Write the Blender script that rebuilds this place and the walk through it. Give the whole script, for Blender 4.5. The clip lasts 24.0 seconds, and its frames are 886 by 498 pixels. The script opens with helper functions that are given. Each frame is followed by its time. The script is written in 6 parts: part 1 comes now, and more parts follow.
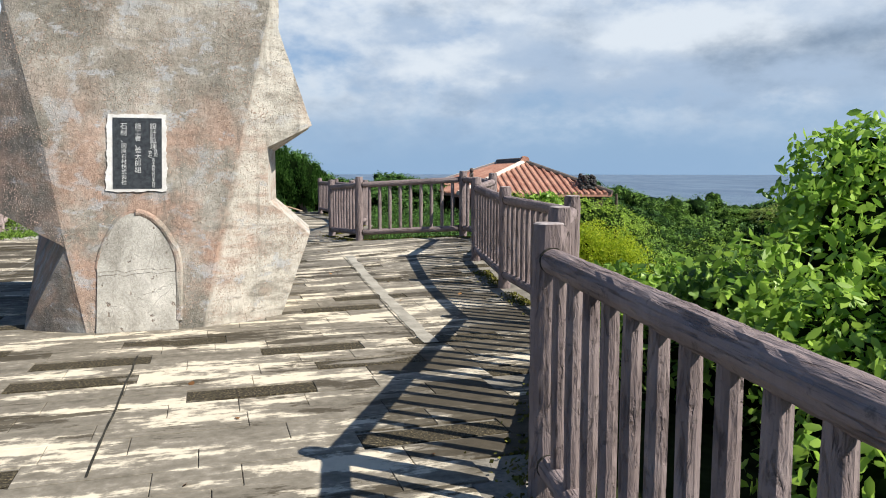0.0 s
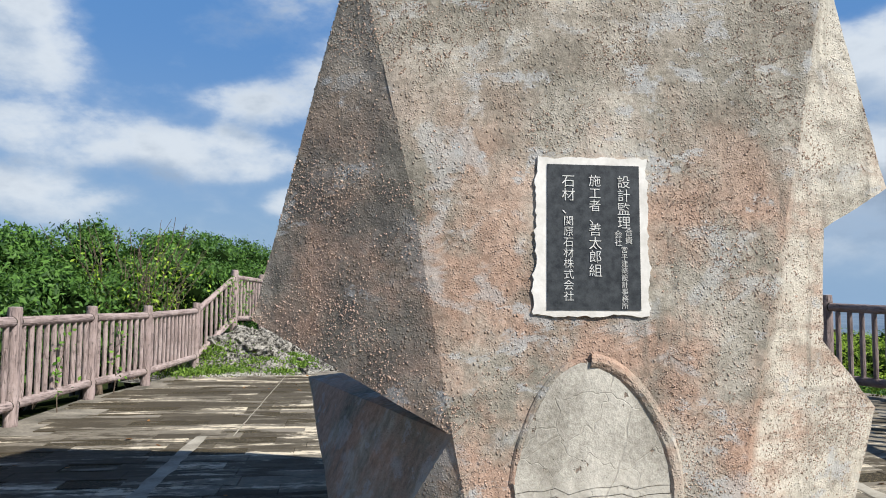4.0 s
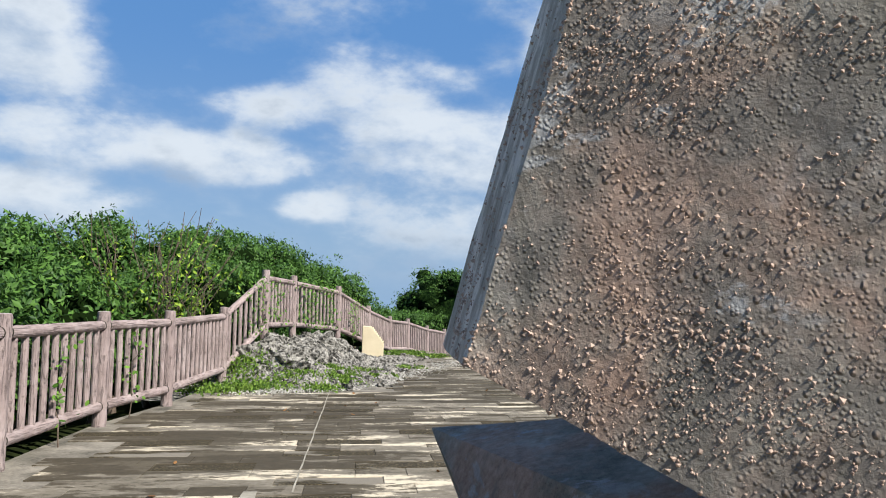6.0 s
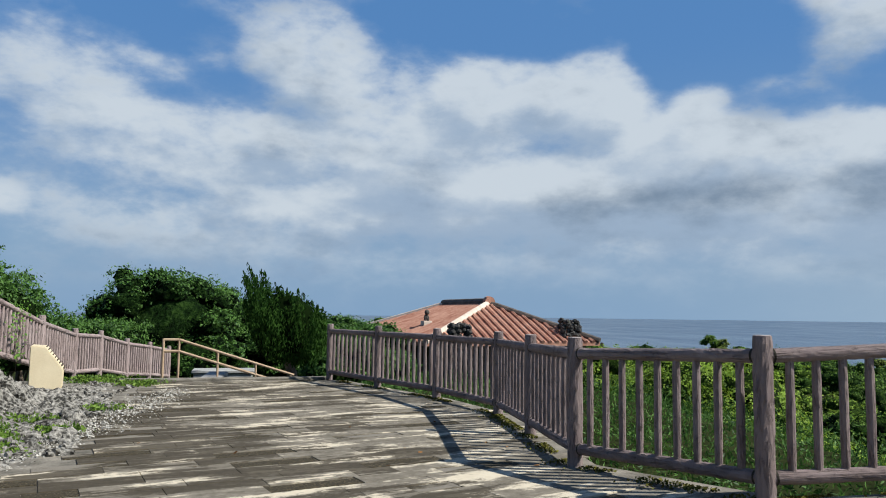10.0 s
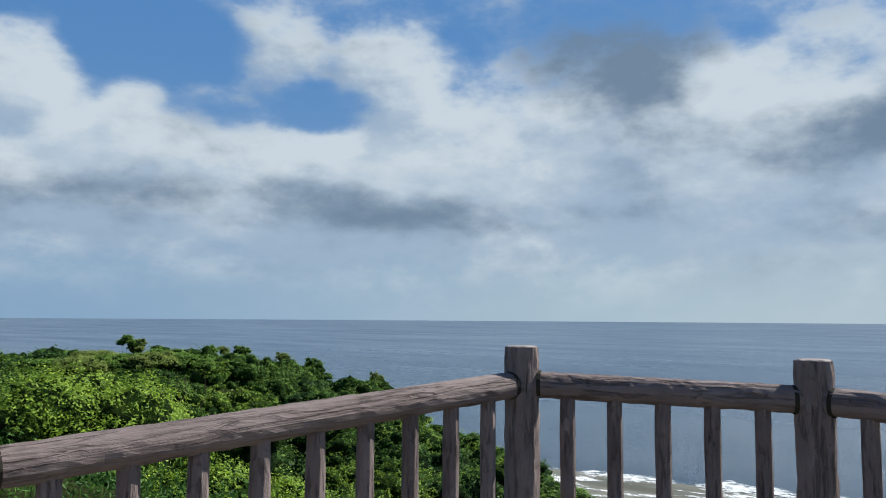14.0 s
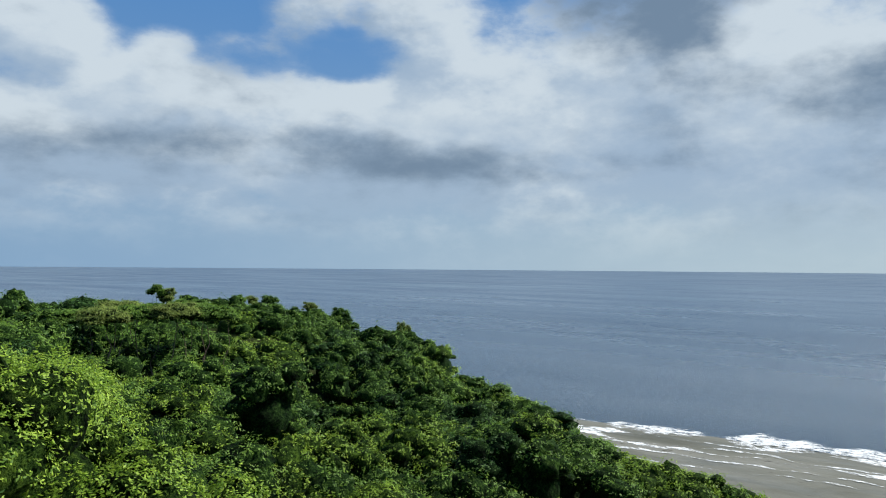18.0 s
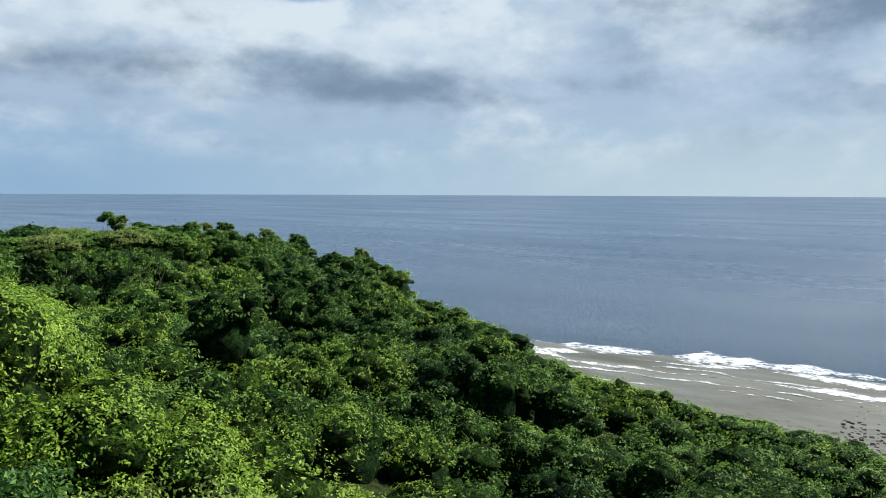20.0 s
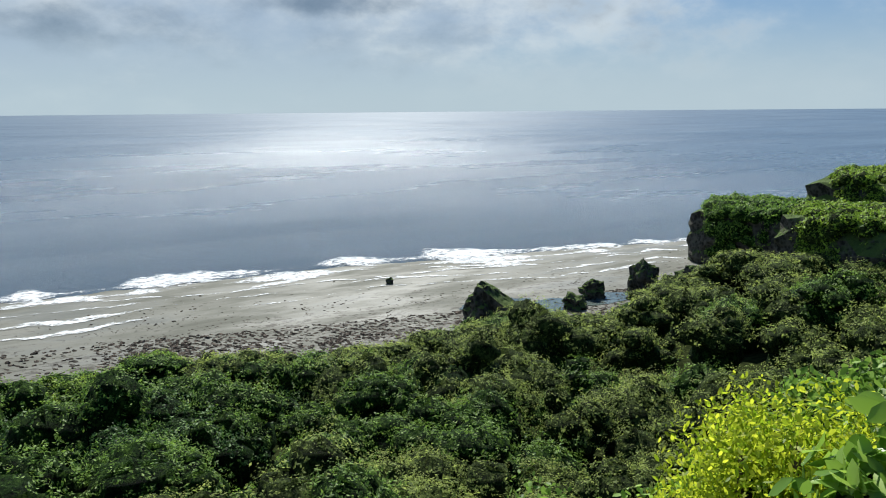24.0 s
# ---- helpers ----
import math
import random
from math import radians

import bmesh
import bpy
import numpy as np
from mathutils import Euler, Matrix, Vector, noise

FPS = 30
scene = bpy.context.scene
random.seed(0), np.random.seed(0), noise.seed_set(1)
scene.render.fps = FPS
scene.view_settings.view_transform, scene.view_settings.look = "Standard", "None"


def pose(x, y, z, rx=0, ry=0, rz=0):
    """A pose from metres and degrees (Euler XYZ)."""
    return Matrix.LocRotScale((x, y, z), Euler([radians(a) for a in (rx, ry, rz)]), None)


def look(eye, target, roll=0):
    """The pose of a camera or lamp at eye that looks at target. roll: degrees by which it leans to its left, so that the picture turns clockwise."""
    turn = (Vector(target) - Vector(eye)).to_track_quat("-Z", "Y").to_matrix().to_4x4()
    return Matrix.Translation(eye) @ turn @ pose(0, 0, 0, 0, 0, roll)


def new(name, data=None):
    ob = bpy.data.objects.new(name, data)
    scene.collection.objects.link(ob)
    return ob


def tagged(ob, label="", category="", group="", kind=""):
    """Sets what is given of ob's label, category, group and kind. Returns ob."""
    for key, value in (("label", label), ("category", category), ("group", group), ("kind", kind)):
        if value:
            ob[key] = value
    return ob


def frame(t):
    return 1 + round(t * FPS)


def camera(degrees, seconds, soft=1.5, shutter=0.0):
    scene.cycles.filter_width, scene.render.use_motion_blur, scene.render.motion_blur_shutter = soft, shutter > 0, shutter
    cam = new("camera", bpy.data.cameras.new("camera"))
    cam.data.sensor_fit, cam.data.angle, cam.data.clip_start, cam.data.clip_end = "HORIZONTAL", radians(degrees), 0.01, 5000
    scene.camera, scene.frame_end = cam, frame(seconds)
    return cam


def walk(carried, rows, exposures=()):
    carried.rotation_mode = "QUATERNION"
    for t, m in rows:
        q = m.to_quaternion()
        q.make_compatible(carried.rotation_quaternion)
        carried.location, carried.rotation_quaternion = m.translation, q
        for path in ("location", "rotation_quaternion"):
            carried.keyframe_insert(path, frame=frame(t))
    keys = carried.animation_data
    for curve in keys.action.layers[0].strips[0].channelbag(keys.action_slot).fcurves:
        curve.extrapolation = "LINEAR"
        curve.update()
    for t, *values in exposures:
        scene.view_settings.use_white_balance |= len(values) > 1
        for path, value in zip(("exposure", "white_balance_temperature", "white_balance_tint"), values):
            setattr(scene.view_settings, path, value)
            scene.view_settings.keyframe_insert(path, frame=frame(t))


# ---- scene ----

cam = camera(60.87, 24.0, soft=1.0)
# seconds and pose of the carried camera
PATH = [
    (0.0, pose(0.000, 0.000, 1.374, 84.17, -0.04, 0.00)),
    (0.5, pose(-0.410, 0.402, 1.362, 85.46, -0.08, 3.79)),
    (1.5, pose(-1.100, 1.345, 1.313, 88.09, 0.09, 8.17)),
    (3.5, pose(-2.513, 3.090, 1.261, 93.49, -0.33, 9.75)),
    (4.0, pose(-2.872, 3.581, 1.244, 94.13, -0.41, 9.94)),
    (4.5, pose(-3.255, 3.991, 1.259, 94.42, -0.55, 10.18)),
    (5.0, pose(-3.531, 4.478, 1.256, 94.47, -0.66, 10.34)),
    (5.5, pose(-3.841, 4.923, 1.263, 94.45, -0.73, 10.72)),
    (6.0, pose(-4.100, 5.383, 1.274, 94.41, -0.80, 10.83)),
    (6.5, pose(-4.347, 5.808, 1.292, 94.45, -0.83, 11.10)),
    (7.0, pose(-4.572, 6.248, 1.317, 94.55, -0.82, 11.17)),
    (7.5, pose(-4.758, 6.754, 1.332, 94.55, -0.83, 10.98)),
    (8.0, pose(-4.943, 7.215, 1.352, 94.61, -0.83, 9.96)),
    (8.5, pose(-5.055, 7.736, 1.373, 94.65, -0.84, 7.46)),
    (9.0, pose(-5.168, 8.247, 1.384, 94.74, -0.82, 3.20)),
    (9.5, pose(-5.129, 8.793, 1.398, 94.82, -0.78, -3.37)),
    (10.0, pose(-5.130, 9.384, 1.412, 94.93, -0.72, -10.95)),
    (10.5, pose(-5.058, 9.887, 1.436, 95.07, -0.67, -19.01)),
    (11.0, pose(-4.865, 10.402, 1.468, 95.14, -0.54, -26.65)),
    (11.5, pose(-4.631, 10.850, 1.501, 95.26, -0.48, -33.37)),
    (13.5, pose(-2.880, 12.322, 1.516, 95.34, -0.37, -50.27)),
    (14.0, pose(-2.404, 12.554, 1.509, 95.24, -0.39, -52.73)),
    (14.5, pose(-1.882, 12.749, 1.521, 95.12, -0.43, -54.78)),
    (15.0, pose(-1.374, 12.965, 1.569, 94.83, -0.42, -56.38)),
    (15.5, pose(-0.828, 13.071, 1.593, 94.45, -0.38, -57.87)),
    (16.0, pose(-0.323, 13.280, 1.634, 94.03, -0.42, -58.69)),
    (16.5, pose(0.020, 13.420, 1.680, 93.62, -0.47, -58.58)),
    (17.0, pose(0.220, 13.520, 1.720, 93.16, -0.50, -56.56)),
    (17.5, pose(0.320, 13.580, 1.740, 92.73, -0.49, -53.07)),
    (19.5, pose(0.400, 13.620, 1.780, 87.64, -0.60, -47.54)),
    (20.0, pose(0.402, 13.618, 1.782, 85.73, -0.22, -53.67)),
    (20.5, pose(0.404, 13.616, 1.784, 83.62, -0.06, -61.86)),
    (21.0, pose(0.407, 13.613, 1.787, 81.75, 0.18, -70.98)),
    (21.5, pose(0.409, 13.611, 1.789, 80.52, 0.05, -79.97)),
    (22.0, pose(0.411, 13.609, 1.791, 79.88, 0.05, -88.61)),
    (22.5, pose(0.413, 13.607, 1.793, 79.70, 0.14, -96.92)),
    (23.0, pose(0.416, 13.604, 1.796, 79.58, 0.19, -104.87)),
    (23.5, pose(0.418, 13.602, 1.798, 79.56, 0.24, -112.22)),
    (24.0, pose(0.420, 13.600, 1.800, 79.50, 0.47, -118.74)),
]
EXPOSURES = [(0.0, 0.68, 6450, 9), (3.5, 0.56, 6400, 9), (6.0, 0.66, 6400, 9), (7.0, 0.66, 6400, 9), (8.0, 0.40, 6350, 8), (10.0, 0.35, 6300, 7), (11.5, 0.38, 6350, 6), (14.0, 0.38, 6300, 5), (17.5, 0.4, 6300, 5), (20.0, 0.62, 6300, 5), (24.0, 0.46, 6350, 5)]
walk(cam, PATH, EXPOSURES)

# ---- world, sun ----
SUN_AZ, SUN_EL = 115.0, 44.0  # degrees clockwise from +y, above the horizon


def heading(az, el):
    a, e = radians(az), radians(el)
    return Vector((math.sin(a) * math.cos(e), math.cos(a) * math.cos(e), math.sin(e)))


def link(tree, a, b):
    tree.links.new(a, b)


def build_world():
    world = bpy.data.worlds.new("world")
    scene.world = world
    world.use_nodes = True
    t = world.node_tree
    t.nodes.clear()

    def m(op, a, b=0.0, c=None):
        n = t.nodes.new("ShaderNodeMath")
        n.operation = op
        for sock, val in zip(n.inputs, (a, b, c)):
            if val is None:
                continue
            if isinstance(val, (int, float)):
                sock.default_value = val
            else:
                link(t, val, sock)
        return n.outputs[0]

    def step(x, lo, hi):
        n = t.nodes.new("ShaderNodeMapRange")
        n.interpolation_type = "SMOOTHSTEP"
        link(t, x, n.inputs["Value"])
        n.inputs["From Min"].default_value, n.inputs["From Max"].default_value = lo, hi
        return n.outputs["Result"]

    def blend(f, a, b):
        n = t.nodes.new("ShaderNodeMix")
        n.data_type = "RGBA"
        for sock, val in ((n.inputs[0], f), (n.inputs[6], a), (n.inputs[7], b)):
            if isinstance(val, (int, float)):
                sock.default_value = val
            elif isinstance(val, tuple):
                sock.default_value = (*val, 1)
            else:
                link(t, val, sock)
        return n.outputs[2]

    def fractal(vec, scale, detail, rough, lac=2.0):
        n = t.nodes.new("ShaderNodeTexNoise")
        n.inputs["Scale"].default_value, n.inputs["Detail"].default_value = scale, detail
        n.inputs["Roughness"].default_value, n.inputs["Lacunarity"].default_value = rough, lac
        link(t, vec, n.inputs["Vector"])
        return n.outputs["Fac"]

    out = t.nodes.new("ShaderNodeOutputWorld")
    bg = t.nodes.new("ShaderNodeBackground")
    bg.inputs["Strength"].default_value = 0.052
    sky = t.nodes.new("ShaderNodeTexSky")
    sky.sky_type = "NISHITA"
    sky.sun_disc = False
    sky.sun_elevation = radians(SUN_EL)
    sky.sun_rotation = radians(SUN_AZ)
    sky.altitude = 40
    sky.air_density, sky.dust_density, sky.ozone_density = 1.1, 0.3, 2.5
    tc = t.nodes.new("ShaderNodeTexCoord")
    sep = t.nodes.new("ShaderNodeSeparateXYZ")
    link(t, tc.outputs["Generated"], sep.inputs[0])
    x, y, z = sep.outputs
    up = m("MAXIMUM", z, 0.0)
    az = m("MULTIPLY", m("ARCTAN2", x, y), 57.2958)
    el = m("MULTIPLY", m("ARCSINE", z), 57.2958)

    def gather(places, az, el):
        """Banks of cloud hanging over the cape: bearing, height, half width, half height in degrees, thickness."""
        total = None
        for a, e, w, h, amount in places:
            u = m("MULTIPLY_ADD", az, 1.0 / w, -a / w)
            v = m("MULTIPLY_ADD", el, 1.0 / h, -e / h)
            d = m("MULTIPLY_ADD", v, v, m("MULTIPLY", u, u))
            k = step(d, 1.5, 0.05)
            total = m("MULTIPLY", k, amount) if total is None else m("MULTIPLY_ADD", k, amount, total)
        return total

    def billow(shift):
        vec = t.nodes.new("ShaderNodeCombineXYZ")
        link(t, m("ADD", x, shift[0]), vec.inputs[0])
        link(t, m("ADD", y, shift[1]), vec.inputs[1])
        link(t, m("MULTIPLY", m("ADD", up, shift[2]), 1.9), vec.inputs[2])
        big = fractal(vec.outputs[0], 6.5, 9, 0.56)
        small = fractal(vec.outputs[0], 19.0, 6, 0.58)
        return m("SUBTRACT", m("MULTIPLY_ADD", small, 0.42, m("MULTIPLY", big, 0.95)), 0.685)

    heaps = [(-40.5, 17, 5.5, 4.5, 0.60), (-36, 11.2, 8, 2.1, 0.52), (-26.3, 10.6, 5.5, 2.1, 0.55), (-40, 7, 6.5, 2.2, 0.55), (-24.4, 14.4, 4.5, 1.9, 0.40),
             (-15.5, 16.5, 6.5, 3.6, 0.42), (-8.5, 12.2, 11, 2.9, 0.55), (-21, 7.4, 3, 1.4, 0.38), (0.5, 19, 5.5, 3.4, 0.45), (6, 14.3, 9, 4.6, 0.45),
             (14.5, 17.2, 4.6, 2.6, 0.62), (22.3, 16.6, 4.4, 3.2, 0.66), (20, 12.3, 16, 4.2, 0.52), (28.8, 12.6, 5, 2.4, 0.5)]
    banks = [(30, 15.6, 2.2, 1.6, 0.4), (12, 8.6, 22, 2.4, 0.42), (40, 20, 4, 3, 0.42), (48.5, 18.5, 4.5, 4.5, 0.5), (62, 13, 20, 7.5, 0.55), (40, 10, 16, 4.2, 0.55),
             (84, 12, 20, 9, 0.55), (112, 7, 22, 4.5, 0.4), (14, 6.5, 36, 5.0, 0.42), (80, 7, 50, 9, 0.55), (17, 21.5, 12, 2.6, -0.5), (31.8, 19.4, 6.5, 3.2, -0.65), (44.2, 15.6, 4.6, 2.0, -0.34), (-29, 18.8, 8, 3.2, -0.35), (-10, 20, 5, 2, -0.3), (34, 14.5, 4.5, 1.5, -0.25)]
    body, above = billow((0, 0, 0)), billow((0.022, -0.012, 0.032))
    higher, beside = m("ADD", el, 1.9), m("ADD", az, 1.3)
    base = m("MULTIPLY_ADD", step(z, 0.40, 0.75), -0.2, -0.02)
    cover = m("ADD", m("ADD", m("MULTIPLY", body, 1.9), base), m("ADD", gather(heaps, az, el), gather(banks, az, el)))
    over = m("ADD", m("ADD", m("MULTIPLY", above, 1.9), base), m("ADD", gather(heaps, beside, higher), gather(banks, beside, higher)))
    dens = m("ADD", m("MULTIPLY", step(cover, 0.0, 0.58), 0.70), m("MULTIPLY", step(cover, -0.25, 0.35), 0.30))
    # sunward rims are white, what lies under thick cloud is grey
    shade = step(m("MULTIPLY_ADD", m("SUBTRACT", over, cover), 0.75, m("MULTIPLY_ADD", body, 1.3, m("MULTIPLY", m("MINIMUM", over, 0.8), 0.6))), -0.05, 0.85)
    cloud = blend(shade, (9.5, 10.2, 11.0), (5.3, 6.6, 8.5))
    gloom = m("ADD", m("MULTIPLY", body, 2.6), gather([(65.5, 19.8, 9.5, 4.6, 0.95), (70, 15.6, 4, 2.6, 0.4), (79, 12.6, 9, 2.6, 0.7), (88, 15, 6, 5, 0.55), (38, 8.3, 19, 2.0, 0.62), (58, 7.6, 14, 1.5, 0.5), (27, 9.4, 8, 2.0, 0.35), (84, 6.3, 6, 1.4, 0.42), (96, 5.8, 7, 1.8, 0.52),
                                       (111, 8, 7, 1.5, 0.62), (128, 7.2, 3.2, 1.4, 0.55), (121, 5.4, 5, 1.0, 0.36), (73.5, 16.5, 3.2, 2.2, -0.55), (51, 13, 9, 3, -0.3)], az, el))
    cloud = blend(step(gloom, -0.05, 1.3), cloud, (2.6, 3.5, 4.8))
    # the blue between the clouds deepens towards the zenith
    blue = blend(step(z, 0.02, 0.36), (3.6, 5.6, 8.6), (1.5, 3.9, 8.6))
    blue = blend(step(z, 0.38, 0.8), blue, (0.45, 1.3, 3.6))
    clear = blend(0.75, sky.outputs[0], blue)
    col = blend(m("MULTIPLY", dens, 0.93), clear, cloud)
    # haze over the horizon
    haze = m("SUBTRACT", 1.0, step(z, 0.0, 0.13))
    hazecol = blend(step(m("ADD", m("MULTIPLY", x, 0.89), m("MULTIPLY", y, -0.45)), -0.2, 0.95), (3.5, 5.4, 8.0), (7.0, 8.3, 9.2))
    col = blend(m("MULTIPLY", haze, 0.88), col, hazecol)
    link(t, col, bg.inputs["Color"])
    link(t, bg.outputs[0], out.inputs["Surface"])


build_world()
sun = new("sun", bpy.data.lights.new("sun", "SUN"))
sun.data.energy, sun.data.angle, sun.data.color = 5.0, radians(0.55), (1.0, 0.95, 0.88)
sun.matrix_world = look(heading(SUN_AZ, SUN_EL) * 50, (0, 0, 0))

# ---- materials ----
def material(name, rough=0.8, spec=0.3):
    m = bpy.data.materials.new(name)
    m.use_nodes = True
    t = m.node_tree
    b = t.nodes["Principled BSDF"]
    b.inputs["Roughness"].default_value = rough
    b.inputs["Specular IOR Level"].default_value = spec
    return m, t, b


def coords(t, kind="Object", scale=(1, 1, 1)):
    c = t.nodes.new("ShaderNodeTexCoord")
    mp = t.nodes.new("ShaderNodeMapping")
    mp.inputs["Scale"].default_value = scale
    link(t, c.outputs[kind], mp.inputs["Vector"])
    return mp.outputs["Vector"]


def world_coords(t, scale=(1, 1, 1)):
    c = t.nodes.new("ShaderNodeNewGeometry")
    mp = t.nodes.new("ShaderNodeMapping")
    mp.inputs["Scale"].default_value = scale
    link(t, c.outputs["Position"], mp.inputs["Vector"])
    return mp.outputs["Vector"]


def noise_tex(t, vec, scale, detail=4.0, rough=0.55, dist=0.0):
    n = t.nodes.new("ShaderNodeTexNoise")
    n.inputs["Scale"].default_value = scale
    n.inputs["Detail"].default_value = detail
    n.inputs["Roughness"].default_value = rough
    n.inputs["Distortion"].default_value = dist
    if vec is not None:
        link(t, vec, n.inputs["Vector"])
    return n.outputs["Fac"]


def ramp(t, fac, stops, mode="LINEAR"):
    r = t.nodes.new("ShaderNodeValToRGB")
    r.color_ramp.interpolation = mode
    els = r.color_ramp.elements
    while len(els) < len(stops):
        els.new(0.5)
    for e, (p, c) in zip(els, stops):
        e.position = p
        e.color = (c, c, c, 1) if isinstance(c, (int, float)) else (*c, 1)
    link(t, fac, r.inputs["Fac"])
    return r.outputs["Color"]


def mix(t, fac, a, b, mode="MIX"):
    n = t.nodes.new("ShaderNodeMix")
    n.data_type, n.blend_type = "RGBA", mode
    for sock, val in ((n.inputs[0], fac), (n.inputs[6], a), (n.inputs[7], b)):
        if isinstance(val, (int, float)):
            sock.default_value = val
        elif isinstance(val, tuple):
            sock.default_value = (*val, 1)
        else:
            link(t, val, sock)
    return n.outputs[2]


def maths(t, op, a, b=0.0):
    n = t.nodes.new("ShaderNodeMath")
    n.operation = op
    for sock, val in zip(n.inputs, (a, b)):
        if isinstance(val, (int, float)):
            sock.default_value = val
        else:
            link(t, val, sock)
    return n.outputs[0]


def bump(t, bsdf, height, strength=0.5, distance=0.01):
    n = t.nodes.new("ShaderNodeBump")
    n.inputs["Strength"].default_value = strength
    n.inputs["Distance"].default_value = distance
    link(t, height, n.inputs["Height"])
    link(t, n.outputs["Normal"], bsdf.inputs["Normal"])


def two_tone(name, a, b, scale=3.0, rough=0.85, relief=0.0, fine=40.0, spec=0.3, stretch=(1, 1, 1), kind="Object"):
    m, t, s = material(name, rough, spec)
    v = coords(t, kind, stretch)
    f1 = noise_tex(t, v, scale, 5)
    f2 = noise_tex(t, v, fine, 3)
    f = maths(t, "ADD", maths(t, "MULTIPLY", f1, 0.7), maths(t, "MULTIPLY", f2, 0.3))
    link(t, ramp(t, f, [(0.35, a), (0.65, b)]), s.inputs["Base Color"])
    if relief:
        bump(t, s, f, 0.6, relief)
    return m


def leaf_material(name, dark, light, rough=0.45, glow=0.25, spec=0.2):
    m, t, s = material(name, rough, spec)
    g = t.nodes.new("ShaderNodeNewGeometry")
    big = noise_tex(t, world_coords(t), 0.35, 3)
    f = maths(t, "ADD", maths(t, "MULTIPLY", g.outputs["Random Per Island"], 0.6), maths(t, "MULTIPLY", big, 0.4))
    link(t, ramp(t, f, [(0.15, dark), (0.8, light)]), s.inputs["Base Color"])
    tr = t.nodes.new("ShaderNodeBsdfTranslucent")
    link(t, ramp(t, f, [(0.15, tuple(c * 1.15 for c in dark)), (0.8, tuple(c * 1.15 for c in light))]), tr.inputs["Color"])
    mx = t.nodes.new("ShaderNodeMixShader")
    mx.inputs[0].default_value = glow
    out = t.nodes["Material Output"]
    link(t, s.outputs[0], mx.inputs[1])
    link(t, tr.outputs[0], mx.inputs[2])
    link(t, mx.outputs[0], out.inputs["Surface"])
    return m




def monument_material():
    m, t, s = material("monument_concrete", 0.92, 0.25)
    v = world_coords(t)
    fine = noise_tex(t, v, 30, 6, 0.7)
    mid = noise_tex(t, v, 2.4, 7, 0.66)
    big = noise_tex(t, v, 1.1, 3, 0.5)
    sep = t.nodes.new("ShaderNodeSeparateXYZ")
    link(t, v, sep.inputs[0])
    base = ramp(t, maths(t, "ADD", maths(t, "MULTIPLY", mid, 0.68), maths(t, "MULTIPLY", fine, 0.32)), [(0.36, (0.125, 0.115, 0.092)), (0.49, (0.26, 0.238, 0.195)), (0.62, (0.43, 0.395, 0.335))])
    # worn pink render, strongest in the lower half of the block
    low = ramp(t, maths(t, "MULTIPLY", sep.outputs[2], 0.3), [(0.0, 0.55), (0.12, 1.0), (0.5, 0.9), (0.72, 0.1)])
    pinkmask = maths(t, "MULTIPLY", ramp(t, noise_tex(t, v, 2.1, 6, 0.62), [(0.42, 0.0), (0.56, 1.0)]), low)
    pink = ramp(t, fine, [(0.3, (0.27, 0.155, 0.105)), (0.7, (0.52, 0.335, 0.245))])
    c = mix(t, maths(t, "MULTIPLY", pinkmask, 0.72), base, pink)
    # pale blue-grey repair patches
    patch = ramp(t, noise_tex(t, world_coords(t, (1, 1, 1.5)), 2.6, 6, 0.6, 0.5), [(0.56, 0.0), (0.61, 1.0)])
    c = mix(t, maths(t, "MULTIPLY", patch, 0.5), c, mix(t, fine, (0.30, 0.31, 0.31), (0.50, 0.50, 0.48)))
    # seaward facets: their extra sunlight put into a paler colour, broken by level bands
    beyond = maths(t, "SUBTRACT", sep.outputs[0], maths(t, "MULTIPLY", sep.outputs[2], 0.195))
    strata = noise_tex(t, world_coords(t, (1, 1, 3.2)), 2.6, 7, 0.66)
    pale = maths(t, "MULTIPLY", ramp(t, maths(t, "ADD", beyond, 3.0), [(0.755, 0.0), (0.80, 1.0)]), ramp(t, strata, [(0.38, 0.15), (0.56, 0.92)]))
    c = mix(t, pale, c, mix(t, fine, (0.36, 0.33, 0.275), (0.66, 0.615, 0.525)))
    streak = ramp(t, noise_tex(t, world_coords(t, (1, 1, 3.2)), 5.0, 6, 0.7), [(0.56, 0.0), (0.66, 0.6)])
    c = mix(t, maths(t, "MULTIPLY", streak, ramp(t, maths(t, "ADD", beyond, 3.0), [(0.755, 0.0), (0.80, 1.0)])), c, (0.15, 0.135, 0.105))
    # landward facet: its grazing shade painted dark, blotched with mould
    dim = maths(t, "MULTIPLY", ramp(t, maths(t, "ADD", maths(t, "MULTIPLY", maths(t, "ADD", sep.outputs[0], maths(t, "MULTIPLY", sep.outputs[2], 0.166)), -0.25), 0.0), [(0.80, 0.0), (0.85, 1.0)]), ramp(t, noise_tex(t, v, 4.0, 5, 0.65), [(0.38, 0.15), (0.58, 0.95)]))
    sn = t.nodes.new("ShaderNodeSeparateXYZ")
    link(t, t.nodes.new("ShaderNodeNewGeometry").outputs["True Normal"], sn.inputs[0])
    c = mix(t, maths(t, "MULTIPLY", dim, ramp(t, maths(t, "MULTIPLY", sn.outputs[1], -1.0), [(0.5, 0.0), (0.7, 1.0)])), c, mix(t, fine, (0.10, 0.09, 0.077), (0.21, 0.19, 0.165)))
    # cold grey scabs of later repair
    scab = ramp(t, noise_tex(t, world_coords(t, (1, 1, 1.7)), 3.3, 8, 0.68, 0.3), [(0.575, 0.0), (0.615, 0.75)])
